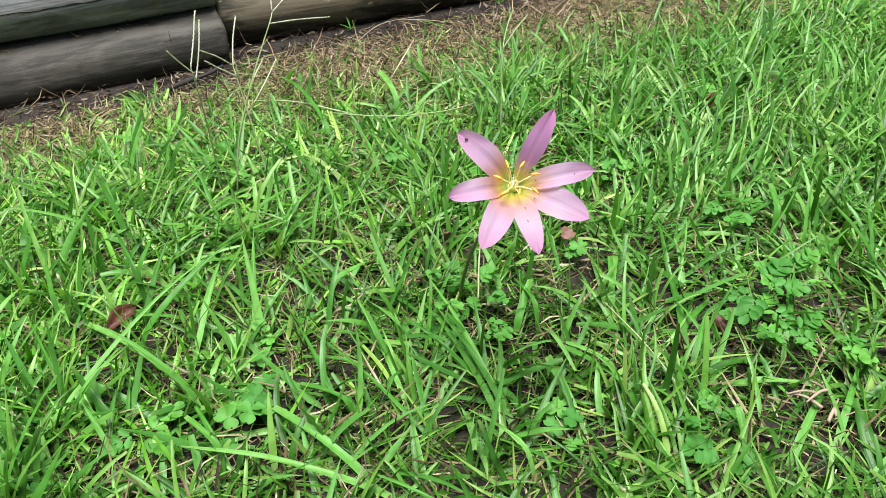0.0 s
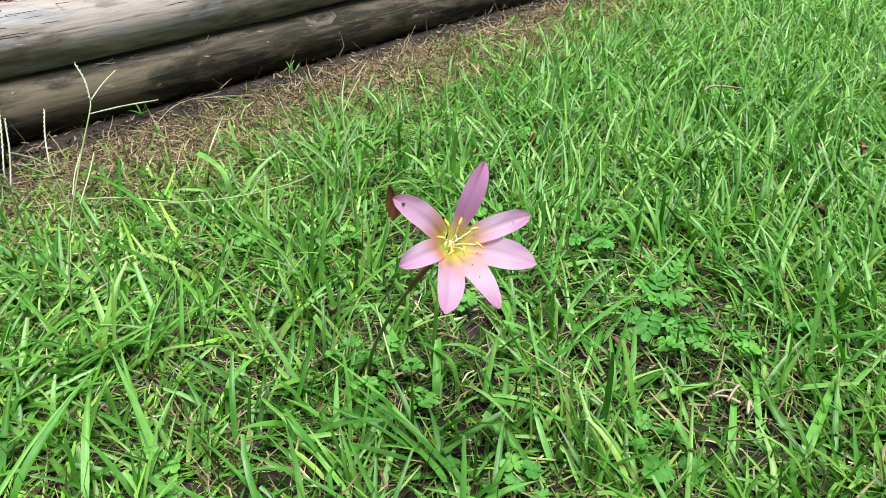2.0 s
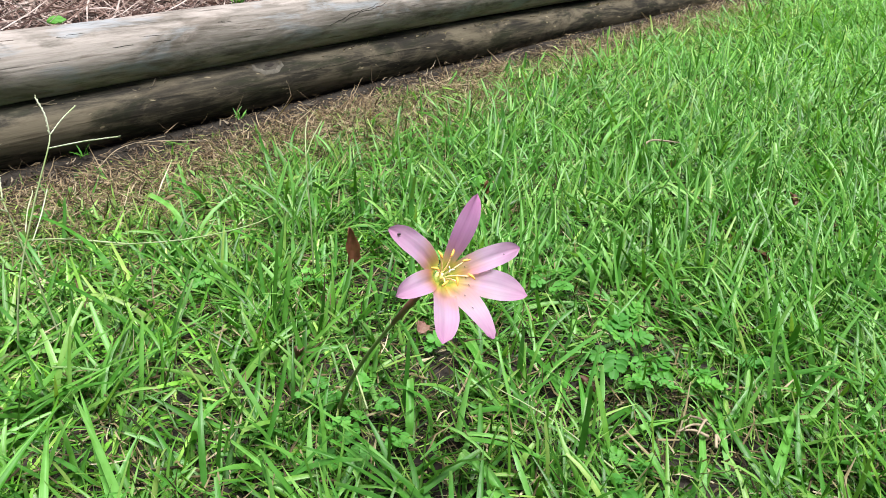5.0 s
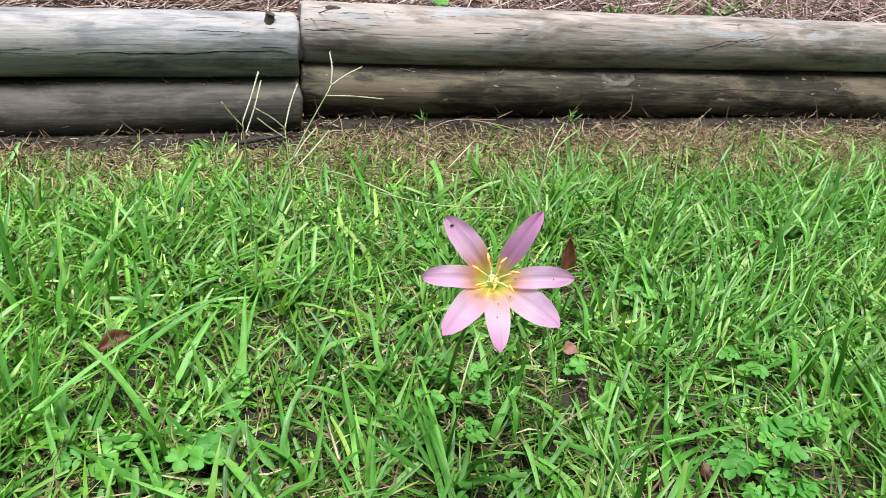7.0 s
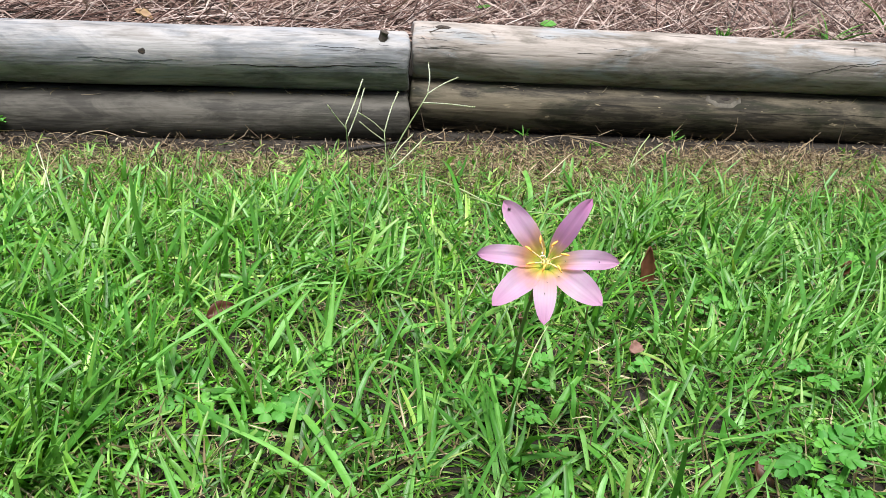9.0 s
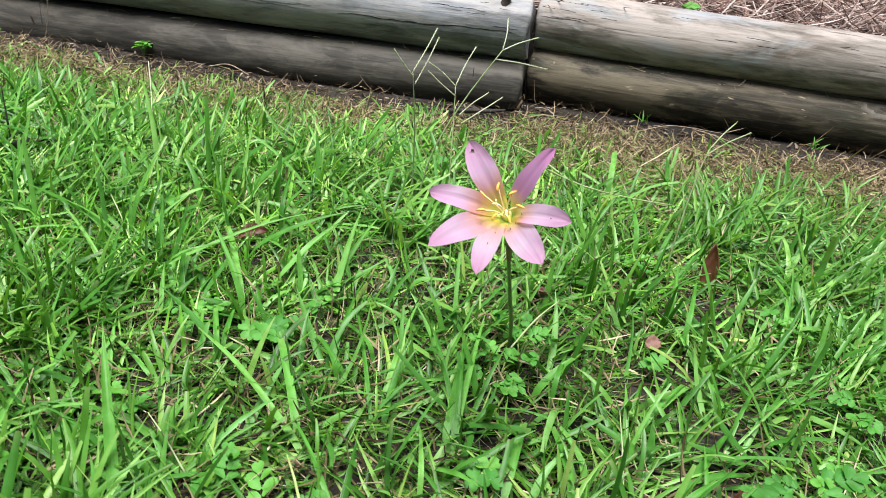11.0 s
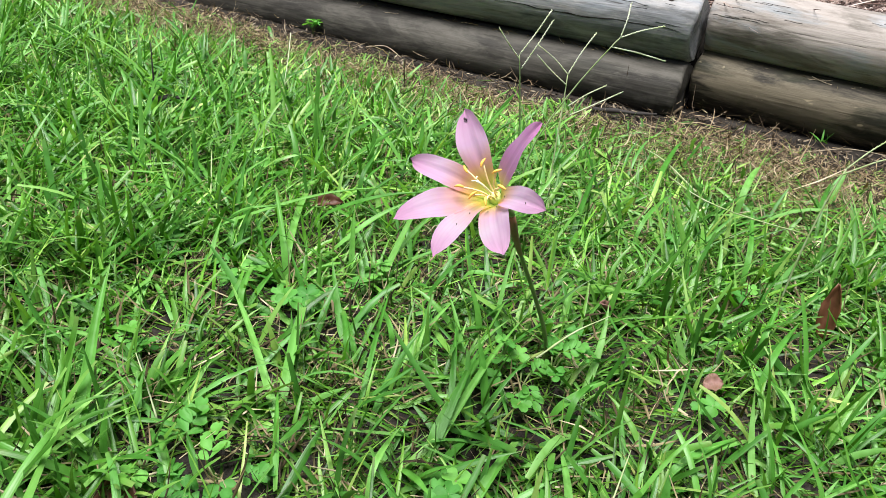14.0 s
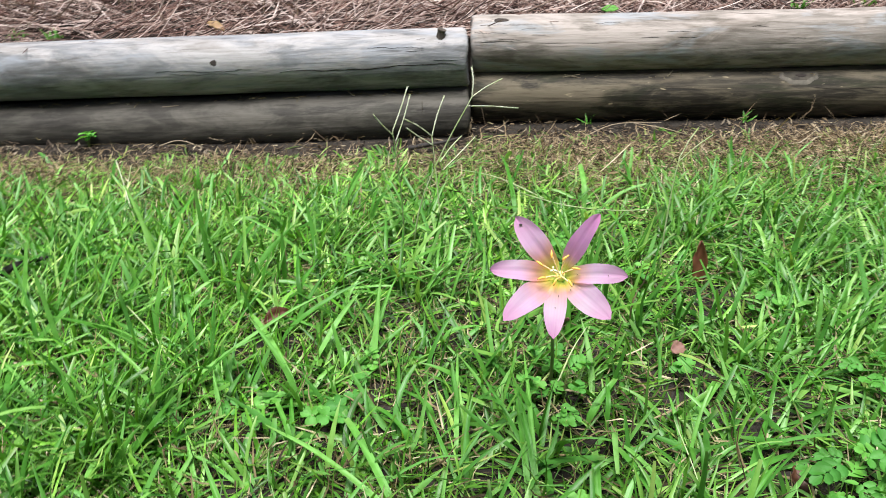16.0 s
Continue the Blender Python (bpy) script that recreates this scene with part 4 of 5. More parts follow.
NEAR = (-1.0, 1.35, 0.08, 1.12)
grass("fine_grass", sow(18500, *NEAR), (0.025, 0.065), (0.0010, 0.0025), (0.88, 0.38), (0.6, 0.5), 5, GRASS, "thin green lawn grass blades", 0.25)
grass("low_grass", sow(46000, *NEAR), (0.014, 0.042), (0.0010, 0.0026), (1.05, 0.30), (0.35, 0.4), 3, GRASS_LOW, "short green grass shoots close to the soil", 0.2)
tillers("tiller_grass", 4900, NEAR, (4, 9), (0.040, 0.096), (0.0022, 0.0048), GRASS_TILLER, "soft arching green lawn grass blades growing in tufts", 0.40)
grass("broad_grass", sow(6500, *NEAR), (0.035, 0.080), (0.0032, 0.0058), (0.80, 0.36), (0.5, 0.45), 6, GRASS_WIDE, "broad light green lawn grass blades with mown tips", 0.5)
tillers("tall_grass", 860, (-0.75, 0.12, 0.26, 0.88), (3, 6), (0.055, 0.110), (0.0034, 0.0060), GRASS_LONG, "tall broad light green blades in loose tufts", 0.35)
tillers("leaning_grass", 560, (0.44, 1.15, 0.12, 0.66), (3, 6), (0.050, 0.100), (0.0028, 0.0052), GRASS_LONG, "broad green blades leaning over bare soil", 0.35)
grass("fresh_grass", sow(15000, -1.2, 0.03, 0.36, 1.06), (0.02, 0.055), (0.0016, 0.0042), (0.85, 0.36), (0.4, 0.5), 5, GRASS_FRESH, "fresh yellow-green lawn grass blades", 0.3)
grass("flat_grass", sow(9000, -1.2, 0.5, 0.62, 1.02), (0.03, 0.06), (0.002, 0.0045), (1.12, 0.3), (0.3, 0.4), 4, GRASS_FRESH, "short light green blades lying flat near the dry strip", 0.4)
strip = rng.uniform((-1.3, 0.84), (2.4, 1.09), (31000, 2))
side_gap = log_line(strip[:, 0]) - 0.065 - strip[:, 1]
clumps = 0.5 + 0.5 * np.sin(17 * strip[:, 0] + 3 * np.sin(13 * strip[:, 1])) * np.sin(29 * strip[:, 1] + 7 * np.sin(5 * strip[:, 0]))
strip = strip[rng.random(len(strip)) < np.clip(side_gap / 0.13, 0, 1) * (0.25 + 0.75 * clumps)]
grass("strip_grass", strip, (0.03, 0.065), (0.0009, 0.0024), (1.05, 0.30), (0.3, 0.5), 4, GRASS_STRIP, "short yellow-green blades in the dry strip", 0.3)
grass("dead_stems", sow(1800, *NEAR), (0.02, 0.055), (0.0008, 0.0018), (0.75, 0.4), (0.4, 0.5), 4, STUBBLE, "dry tan stems standing between the green blades", 0.4)
edge = sow(7000, 0.3, 1.5, 0.1, 0.95)
edge = edge[rng.random(len(edge)) < np.clip((edge[:, 0] - 0.3) / 0.45, 0, 1)]
grass("long_grass", edge, (0.045, 0.095), (0.0022, 0.0046), (0.70, 0.30), (0.65, 0.4), 6, GRASS_LONG, "long green lawn grass leaning over in drifts", 0.3, 0.5)
grass("distant_long_grass", sow(9000, 1.45, 3.6, -0.1, 1.0), (0.05, 0.10), (0.0026, 0.005), (0.72, 0.28), (0.65, 0.35), 4, GRASS_LONG, "long green lawn grass farther along the edging", 0.3, 0.55)
far = np.concatenate([sow(9000, 1.35, 3.6, -0.5, 1.15), sow(5000, -1.7, -1.0, -0.5, 1.12), sow(3500, -1.0, 1.35, -0.5, 0.08)])
grass("distant_grass", far, (0.03, 0.085), (0.0018, 0.0048), (0.80, 0.35), (0.5, 0.4), 4, GRASS, "green lawn grass farther along the edging", 0.3)
grass("distant_fresh_grass", sow(8000, 0.95, 3.6, 0.0, 1.12), (0.03, 0.08), (0.0018, 0.0046), (0.85, 0.35), (0.5, 0.4), 4, GRASS_FRESH, "light green lawn grass farther along the edging", 0.3)
outer = sow(12000, -3.4, 5.0, -2.6, 1.1)
outer = outer[(outer[:, 0] < -1.5) | (outer[:, 0] > 3.4) | (outer[:, 1] < -0.4)]
grass("outer_grass", outer, (0.04, 0.10), (0.004, 0.009), (0.80, 0.35), (0.5, 0.4), 3, GRASS_FRESH, "green lawn grass around the edging", 0.3)


def lay_thatch(name, n, x0, x1, y0, y1, dry_only, length, width, label):
    p = rng.uniform((x0, y0), (x1, y1), (n, 2))
    if dry_only:
        patch = 0.62 + 0.42 * np.sin(11 * p[:, 0] + 2 * np.sin(9 * p[:, 1])) * np.sin(23 * p[:, 1] + 5 * p[:, 0]) + 0.3 * np.sin(37 * p[:, 0] + 3 * np.sin(31 * p[:, 1])) * np.sin(61 * p[:, 1])
        patch = np.clip(patch * 1.15 - 0.12, 0.05, 1)
        p = p[rng.random(n) < (1.05 - lush(p[:, 0], p[:, 1])) * patch]
        gap = log_line(p[:, 0]) - p[:, 1]
        p = p[rng.random(len(p)) < np.clip((gap - np.where(p[:, 0] < 0.24, 0.098, 0.080) - 0.012 * np.sin(14 * p[:, 0]) * np.sin(33 * p[:, 0] + 1)) / 0.04, 0.07, 1)]
    n = len(p)
    base = np.stack([p[:, 0], p[:, 1], ground_height(p[:, 0], p[:, 1]) + rng.uniform(0, 0.010, n)], -1)
    v, al, ac = blade_verts(base, rng.uniform(0, math.tau, n), rng.uniform(*length, n), rng.uniform(*width, n), rng.normal(1.36 if dry_only else 1.25, 0.26, n), rng.normal(0.25, 0.7, n), 3,
                            rng.uniform(-1.5, 1.5, n), 0.4, 0.4, rng.normal(0, 0.9, n))
    v[..., 2] = np.maximum(v[..., 2], ground_height(v[..., 0], v[..., 1]) + 0.0008)
    v[..., 1] = np.minimum(v[..., 1], log_line(v[..., 0]) - 0.044)
    tagged(new(name, strips_mesh(name, v, al, ac, STUBBLE if dry_only else STRAW)), label, "dry grass", kind="stuff")


lay_thatch("dry_grass", 120000, -1.4, 3.0, 0.80, 1.13, True, (0.008, 0.030), (0.0005, 0.0015), "dry tan grass stubble along the logs")
fuzz = rng.uniform((-1.3, 0.84), (2.4, 1.09), (52000, 2))
fuzz = fuzz[rng.random(len(fuzz)) < np.clip((log_line(fuzz[:, 0]) - 0.075 - fuzz[:, 1]) / 0.05, 0, 1) * (1.02 - lush(fuzz[:, 0], fuzz[:, 1])) * (0.35 + 0.65 * patches(1.7 * fuzz[:, 0], 1.7 * fuzz[:, 1]))]
grass("dry_tufts", fuzz, (0.024, 0.056), (0.0005, 0.0013), (0.95, 0.35), (0.4, 0.6), 3, STUBBLE, "thin tan stems of dry grass standing in the strip before the logs", 0.3)


lay_thatch("leaf_litter", 6000, -1.2, 2.6, 0.86, 1.135, True, (0.006, 0.015), (0.0022, 0.0045), "shredded tan and brown leaf litter before the logs")
lay_thatch("loose_straw", 5200, -1.4, 3.4, 0.84, 1.12, True, (0.022, 0.065), (0.0010, 0.0021), "long pale straws lying on bare soil")
lay_thatch("thatch", 25000, -0.9, 1.4, 0.1, 0.95, False, (0.008, 0.04), (0.0008, 0.0024), "dead straw lying between the green blades")


def lay_crumbs(n):
    """Bark crumbs, bits of straw and leaf lying flat on the bare soil at the foot of the logs."""
    x = rng.uniform(-1.3, 2.4, n)
    y = log_line(x) - 0.056 - np.abs(rng.normal(0, 0.026, n))
    z = ground_height(x, y) + rng.uniform(0.0005, 0.004, n)
    v, al, ac = blade_verts(np.stack([x, y, z], -1), rng.uniform(0, math.tau, n), rng.uniform(0.003, 0.016, n), rng.uniform(0.0012, 0.0042, n), rng.normal(1.5, 0.15, n), rng.normal(0.0, 0.3, n), 3,
                            rng.uniform(-0.8, 0.8, n), 0.5, 0.6, rng.normal(0, 0.8, n))
    v[..., 2] = np.maximum(v[..., 2], ground_height(v[..., 0], v[..., 1]) + 0.0006)
    v[..., 1] = np.minimum(v[..., 1], log_line(v[..., 0]) - 0.043)
    tagged(new("soil_crumbs", strips_mesh("soil_crumbs", v, al, ac, SHADED_LITTER)), "bark crumbs and straw bits on bare soil beside the logs", "plant debris", kind="stuff")


lay_crumbs(3200)


def gap_debris(name, n, x0, x1, y, z, slope, label):
    """Fibres and crumbs caught in the gap between two stacked logs."""
    x = rng.uniform(x0, x1, n)
    x = x[rng.random(n) < 0.5 + 0.5 * np.sin(9 * x) * np.sin(23 * x + 1)]
    n = len(x)
    base = np.stack([x, np.full(n, y), z + slope * (x - x0) + rng.uniform(-0.001, 0.003, n)], -1)
    v, al, ac = blade_verts(base, -0.35 + (rng.random(n) < 0.5) * -2.44 + rng.normal(0, 0.4, n), rng.uniform(0.004, 0.018, n), rng.uniform(0.0006, 0.0016, n), rng.normal(1.35, 0.2, n), rng.normal(0.2, 0.6, n), 4,
                            rng.uniform(-1.5, 1.5, n), 0.4, 0.3, rng.normal(0, 0.8, n))
    tagged(new(name, strips_mesh(name, v, al, ac, STRAW)), label, "plant debris", kind="stuff")


gap_debris("right_debris", 900, 0.20, 2.3, 1.133, 0.0635, -0.0087, "dry plant fibres caught between the tan logs")
gap_debris("left_debris", 200, -0.75, 0.15, 1.087, 0.0425, 0.0174, "dry plant fibres caught between the grey logs")


# ---- the flower ----
FLOWER = new("rain_lily")
FLOWER.location = (0.244, 0.49, 0.0)
tagged(FLOWER, "pink rain lily in full bloom with seven tepals", "flower")
ORIGIN = Vector((0.244, 0.49, 0.0))
THROAT, AXIS = Vector((0.231, 0.383, 0.170)) - ORIGIN, Vector((-0.224, -0.69, 0.688)).normalized()
SEAT = THROAT - AXIS * 0.019


def make_tepal(tip, width, raise_by, cup, seed, mat):
    tip = Vector(tip) - ORIGIN
    rnd = random.Random(seed)
    out = (tip - THROAT)
    out = (out - AXIS * out.dot(AXIS)).normalized()
    p0, p1 = SEAT + out * 0.0012, THROAT + out * 0.001 - AXIS * 0.003 + AXIS * raise_by
    p2, p3 = THROAT.lerp(tip, 0.55) + AXIS * (0.006 + raise_by), tip
    rows, cols = 22, 11
    verts, al, ac = [], [], []
    for i in range(rows):
        s = i / (rows - 1)
        c = p0 * (1 - s) ** 3 + p1 * 3 * s * (1 - s) ** 2 + p2 * 3 * s * s * (1 - s) + p3 * s ** 3
        d = ((p1 - p0) * (1 - s) ** 2 + (p2 - p1) * 2 * s * (1 - s) + (p3 - p2) * s * s).normalized()
        side = d.cross(AXIS if s > 0.05 else AXIS + out * 0.2).normalized()
        if s < 0.3:
            side = (side * s / 0.3 + out.cross(AXIS) * (1 - s / 0.3)).normalized()
        up = side.cross(d).normalized()
        full = min(1, s / 0.66)
        w = width * (0.16 + 0.84 * full * full * (3 - 2 * full)) * max(0.0, 1 - max(0, (s - 0.58) / 0.42) ** 2.5) ** 0.62
        w = max(w * (1 + 0.035 * math.sin(s * 9 + seed * 1.7) * s), 0.0006)
        for j in range(cols):
            u = j / (cols - 1) - 0.5
            ripple = 0.0011 * math.sin(s * 11 + seed * 2 + u * 3) * abs(u) * 2 + 0.0004 * math.sin(s * 26 + seed + u * 9) * abs(u)
            hollow = cup * (4 * u * u) * w - 0.0007 * math.exp(-(u / 0.06) ** 2) * min(1, s * 2)
            verts.append(c + side * u * w + up * (hollow + ripple))
            al.append(s)
            ac.append(u)
    me = grid_mesh("tepal", verts, rows, cols, mat, al, ac)
    ob = new("tepal", me)
    ob.parent = FLOWER
    return ob


upper_left = make_tepal((0.206, 0.402, 0.198), 0.0150, 0.0006, 0.10, 1, TEPAL)
make_tepal((0.253, 0.383, 0.209), 0.0120, -0.0008, 0.05, 2, TEPAL_DEEP)
right_side = make_tepal((0.268, 0.363, 0.179), 0.0130, 0.0006, 0.10, 3, TEPAL_FAINT)
lower_right = make_tepal((0.257, 0.348, 0.160), 0.0165, -0.0008, 0.06, 4, TEPAL_FAINT)
lower = make_tepal((0.225, 0.345, 0.149), 0.0132, 0.0006, 0.08, 5, TEPAL_FAINT)
make_tepal((0.197, 0.355, 0.155), 0.0160, -0.0008, 0.08, 6, TEPAL)
make_tepal((0.190, 0.381, 0.174), 0.0132, 0.0006, 0.12, 7, TEPAL)


def off(p):
    return Vector(p) - ORIGIN


stem_line = bend([off((0.2445, 0.491, -0.004)), off((0.243, 0.477, 0.034)), off((0.239, 0.452, 0.078)), off((0.236, 0.421, 0.124)), SEAT - AXIS * 0.010], 24)
part("stem", tube(stem_line, [0.0015 - 0.0004 * i / 23 for i in range(24)], 10), STEM, FLOWER, "slim green leafless stem")
part("ovary", tube([SEAT - AXIS * 0.011, SEAT - AXIS * 0.008, SEAT - AXIS * 0.004, SEAT, SEAT + AXIS * 0.003], [0.0014, 0.0021, 0.0024, 0.0020, 0.0018], 12), STEM, FLOWER)
part("spathe", tube([stem_line[16], stem_line[19], stem_line[21], stem_line[23]], [0.0015, 0.0021, 0.0021, 0.0016], 10), SPATHE, FLOWER, "papery reddish sheath")

ring_a = AXIS.cross(Vector((1, 0, 0))).normalized()
ring_b = AXIS.cross(ring_a)
rnd = random.Random(5)
for k in range(7):
    a = (k + 0.3) / 7 * math.tau
    out = ring_a * math.cos(a) + ring_b * math.sin(a)
    reach = 0.0088 + rnd.uniform(-0.002, 0.0025)
    end = THROAT + AXIS * (0.0060 + rnd.uniform(-0.001, 0.003)) + out * reach
    line = bend([SEAT + out * 0.001, THROAT + out * 0.003 - AXIS * 0.002, end], 8)
    fil = part("filament", tube(line, [0.00042] * 8, 6), FILAMENT, FLOWER)
    fil.name = "stamen"
    side = out.cross(AXIS)
    bar = bend([end - side * 0.0008 - out * 0.0022, end + AXIS * 0.0008, end + out * 0.0026 + side * 0.0008], 7)
    part("anther", tube(bar, [0.0003, 0.0005, 0.0007, 0.0007, 0.0007, 0.0005, 0.0003], 7), ANTHER, fil, "orange yellow pollen-covered anther")
part("throat", tube([SEAT - AXIS * 0.002, THROAT - AXIS * 0.009, THROAT - AXIS * 0.0045], [0.0016, 0.0034, 0.0008], 12), THROAT_GREEN, FLOWER, "yellow-green throat")
style = part("pistil", tube(bend([SEAT, THROAT + AXIS * 0.002, THROAT + AXIS * 0.008 + ring_b * 0.002], 8), [0.0005] * 8, 7), PISTIL, FLOWER, "pale green pistil")
for k in range(3):
    a = k / 3 * math.tau
    tip = THROAT + AXIS * 0.008 + ring_b * 0.002
    part("stigma", tube([tip, tip + AXIS * 0.001 + (ring_a * math.cos(a) + ring_b * math.sin(a)) * 0.002], [0.0004, 0.0003], 6), PISTIL, style)
speck_at = off((0.2085, 0.3985, 0.1945)) + AXIS * 0.0012
part("speck", tube([speck_at, speck_at + Vector((0.0016, 0, -0.0004))], [0.0006, 0.0005], 7), SPECK, upper_left, "tiny dark insect-like speck")


for tepal, spots in ((lower_right, ((9, 4), (10, 7))), (lower, ((11, 4), (14, 5))), (right_side, ((9, 5), (17, 6)))):
    for row, col in spots:
        at = tepal.data.vertices[row * 11 + col].co + AXIS * 0.0004
        part("speck", tube([at, at + ring_a * 0.0007 + ring_b * 0.0003], [0.00022, 0.00016], 5), SPECK, tepal)


# ---- weeds ----
def leaflet(length, width, notch, cup=0.15):
    """A small rounded leaflet along +x with its stalk at the origin: rows of points."""
    rows, cols = 7, 5
    verts, al, ac = [], [], []
    for i in range(rows):
        s = i / (rows - 1)
        w = width * max(math.sin((0.05 + 0.87 * s ** 1.35) * math.pi) ** 0.7, 0.06)
        for j in range(cols):
            u = j / (cols - 1) - 0.5
            x = length * s - (notch * length * (1 - 2 * abs(u)) * s ** 3)
            verts.append(Vector((x, u * w, cup * w * 4 * u * u - 0.10 * length * s * s)))
            al.append(s)
            ac.append(u)
    return verts, al, ac, rows, cols


def merged_leaf(pieces):
    """One compound leaf from placed leaflets."""
    V, F, A, C = [], [], [], []
    for m, (verts, al, ac, rows, cols) in pieces:
        o = len(V)
        V += [tuple(m @ v) for v in verts]
        F += [(o + i * cols + j, o + i * cols + j + 1, o + (i + 1) * cols + j + 1, o + (i + 1) * cols + j) for i in range(rows - 1) for j in range(cols - 1)]
        A += al
        C += ac
    me = bpy.data.meshes.new("leaf")
    me.from_pydata(V, [], F)
    for key, values in (("along", A), ("across", C)):
        me.attributes.new(key, "FLOAT", "POINT").data.foreach_set("value", values)
    me.materials.append(WEED)
    me.polygons.foreach_set("use_smooth", [True] * len(me.polygons))
    return me


TREFOIL = merged_leaf([(pose(0, 0, 0, 0, 0, a), leaflet(0.0085, 0.0095, 0.22)) for a in (0, 120, 240)])
def feather(seed):
    """A feathery leaf of three uneven pairs of broad leaflets and one at the end."""
    r = random.Random(seed)
    pairs = [(pose(0.003 + 0.0052 * i + r.uniform(-0.001, 0.001), 0.0004 * k, 0, r.uniform(4, 30) * k, r.uniform(-14, 10), k * (58 - 6 * i + r.uniform(-14, 14))),
              leaflet(0.0088 * r.uniform(0.8, 1.1), 0.0066 * r.uniform(0.85, 1.1), 0.10)) for i in range(3) for k in (-1, 1)]
    return merged_leaf(pairs + [(pose(0.0165, 0, 0, 0, r.uniform(-10, 10), r.uniform(-12, 12)), leaflet(0.0088, 0.0070, 0.12))])


FEATHERS = [feather(k) for k in range(5)]


def weed(x, y, kind, leaves, spread, height, seed, label):
    rnd = random.Random(seed)
    root = new("weed_plant")
    root.location = (x, y, float(ground_height(x, y)))
    tagged(root, label, "weed", "small weeds in the lawn")
    for k in range(leaves):
        a = k * 2.4 + rnd.uniform(-0.5, 0.5)
        r = spread * math.sqrt((k + 0.5) / leaves) * rnd.uniform(0.75, 1.15)
        top = Vector((r * math.cos(a), r * math.sin(a), height * rnd.uniform(0.6, 1.0)))
        part("stalk", tube(bend([(0, 0, 0), (top.x * 0.35, top.y * 0.35, top.z * 0.7), top], 5), [0.0006] * 5, 5), STEM, root)
        leaf = new("leaf", TREFOIL if kind == "trefoil" else rnd.choice(FEATHERS))
        leaf.parent = root
        leaf.matrix_basis = Matrix.Translation(top) @ pose(0, 0, 0, rnd.uniform(-28, 28), rnd.uniform(-26, 16), math.degrees(a) + rnd.uniform(-50, 50)) @ Matrix.Scale(rnd.uniform(0.75, 1.15), 4)


T_LABEL, P_LABEL = "light green three-leaved clover growing among grass", "bright green feathery-leaved weed growing among grass"
CLOVER = [(0.067, 0.440, 6, 0.013, 0.020), (-0.061, 0.439, 6, 0.016, 0.018), (-0.079, 0.473, 4, 0.012, 0.018), (0.517, 0.289, 3, 0.010, 0.020), (0.222, 0.463, 4, 0.010, 0.032),
          (0.211, 0.456, 3, 0.010, 0.012), (0.351, 0.490, 2, 0.006, 0.022), (0.339, 0.639, 4, 0.014, 0.028), (0.456, 0.581, 6, 0.022, 0.022), (0.078, 0.455, 4, 0.012, 0.014),
          (0.092, 0.500, 4, 0.016, 0.018)]
FEATHERY = [(0.004, 0.449, 4, 0.012, 0.020), (0.242, 0.448, 5, 0.013, 0.018), (0.253, 0.474, 4, 0.012, 0.028), (0.436, 0.371, 5, 0.014, 0.034), (0.468, 0.380, 5, 0.016, 0.031),
          (0.416, 0.358, 3, 0.010, 0.024), (0.429, 0.334, 4, 0.011, 0.028), (0.443, 0.318, 4, 0.011, 0.024), (0.497, 0.478, 6, 0.018, 0.026), (0.335, 0.292, 5, 0.016, 0.018),
          (0.010, 0.331, 5, 0.014, 0.010), (0.099, 0.284, 4, 0.015, 0.012), (0.137, 0.287, 5, 0.016, 0.014)]
for i, (x, y, leaves, spread, height) in enumerate(CLOVER):
    weed(x, y, "trefoil", leaves, spread, height, 40 + i, T_LABEL)
for i, (x, y, leaves, spread, height) in enumerate(FEATHERY):
    weed(x, y, "pinnate", leaves, spread, height, 60 + i, P_LABEL)
for i in range(16):
    weed(rng.uniform(-0.6, 1.2), rng.uniform(0.3, 0.86), "trefoil", 4, 0.016, 0.022, 90 + i, T_LABEL)


# ---- fallen leaves ----
def dead_leaf(name, m, length, width, mat, curl, label, seed, category="fallen leaf"):
    rows, cols = 12, 7
    rnd = random.Random(seed)
    verts, al, ac = [], [], []
    for i in range(rows):
        s = i / (rows - 1)
        w = width * max(math.sin((0.04 + 0.94 * s) * math.pi) ** 0.75, 0.05)
        for j in range(cols):
            u = j / (cols - 1) - 0.5
            z = curl * w * 4 * u * u + 0.12 * length * math.sin(s * 2.4 + seed) + 0.001 * math.sin(s * 17 + u * 8 + seed)
            verts.append((length * (s - 0.5), u * w * (1 + 0.1 * math.sin(s * 19 + seed)), z))
            al.append(s)
            ac.append(u)
    ob = new(name, grid_mesh(name, verts, rows, cols, mat, al, ac))
    ob.matrix_world = m
    thick = ob.modifiers.new("thickness", "SOLIDIFY")
    thick.thickness = 0.0005
    return tagged(ob, label, category)


def lay(at, long_way, face):
    """A pose with x along long_way and z towards face."""
    x = Vector(long_way).normalized()
    y = Vector(face).cross(x).normalized()
    z = x.cross(y)
    return Matrix.Translation(at) @ Matrix((x, y, z)).transposed().to_4x4()


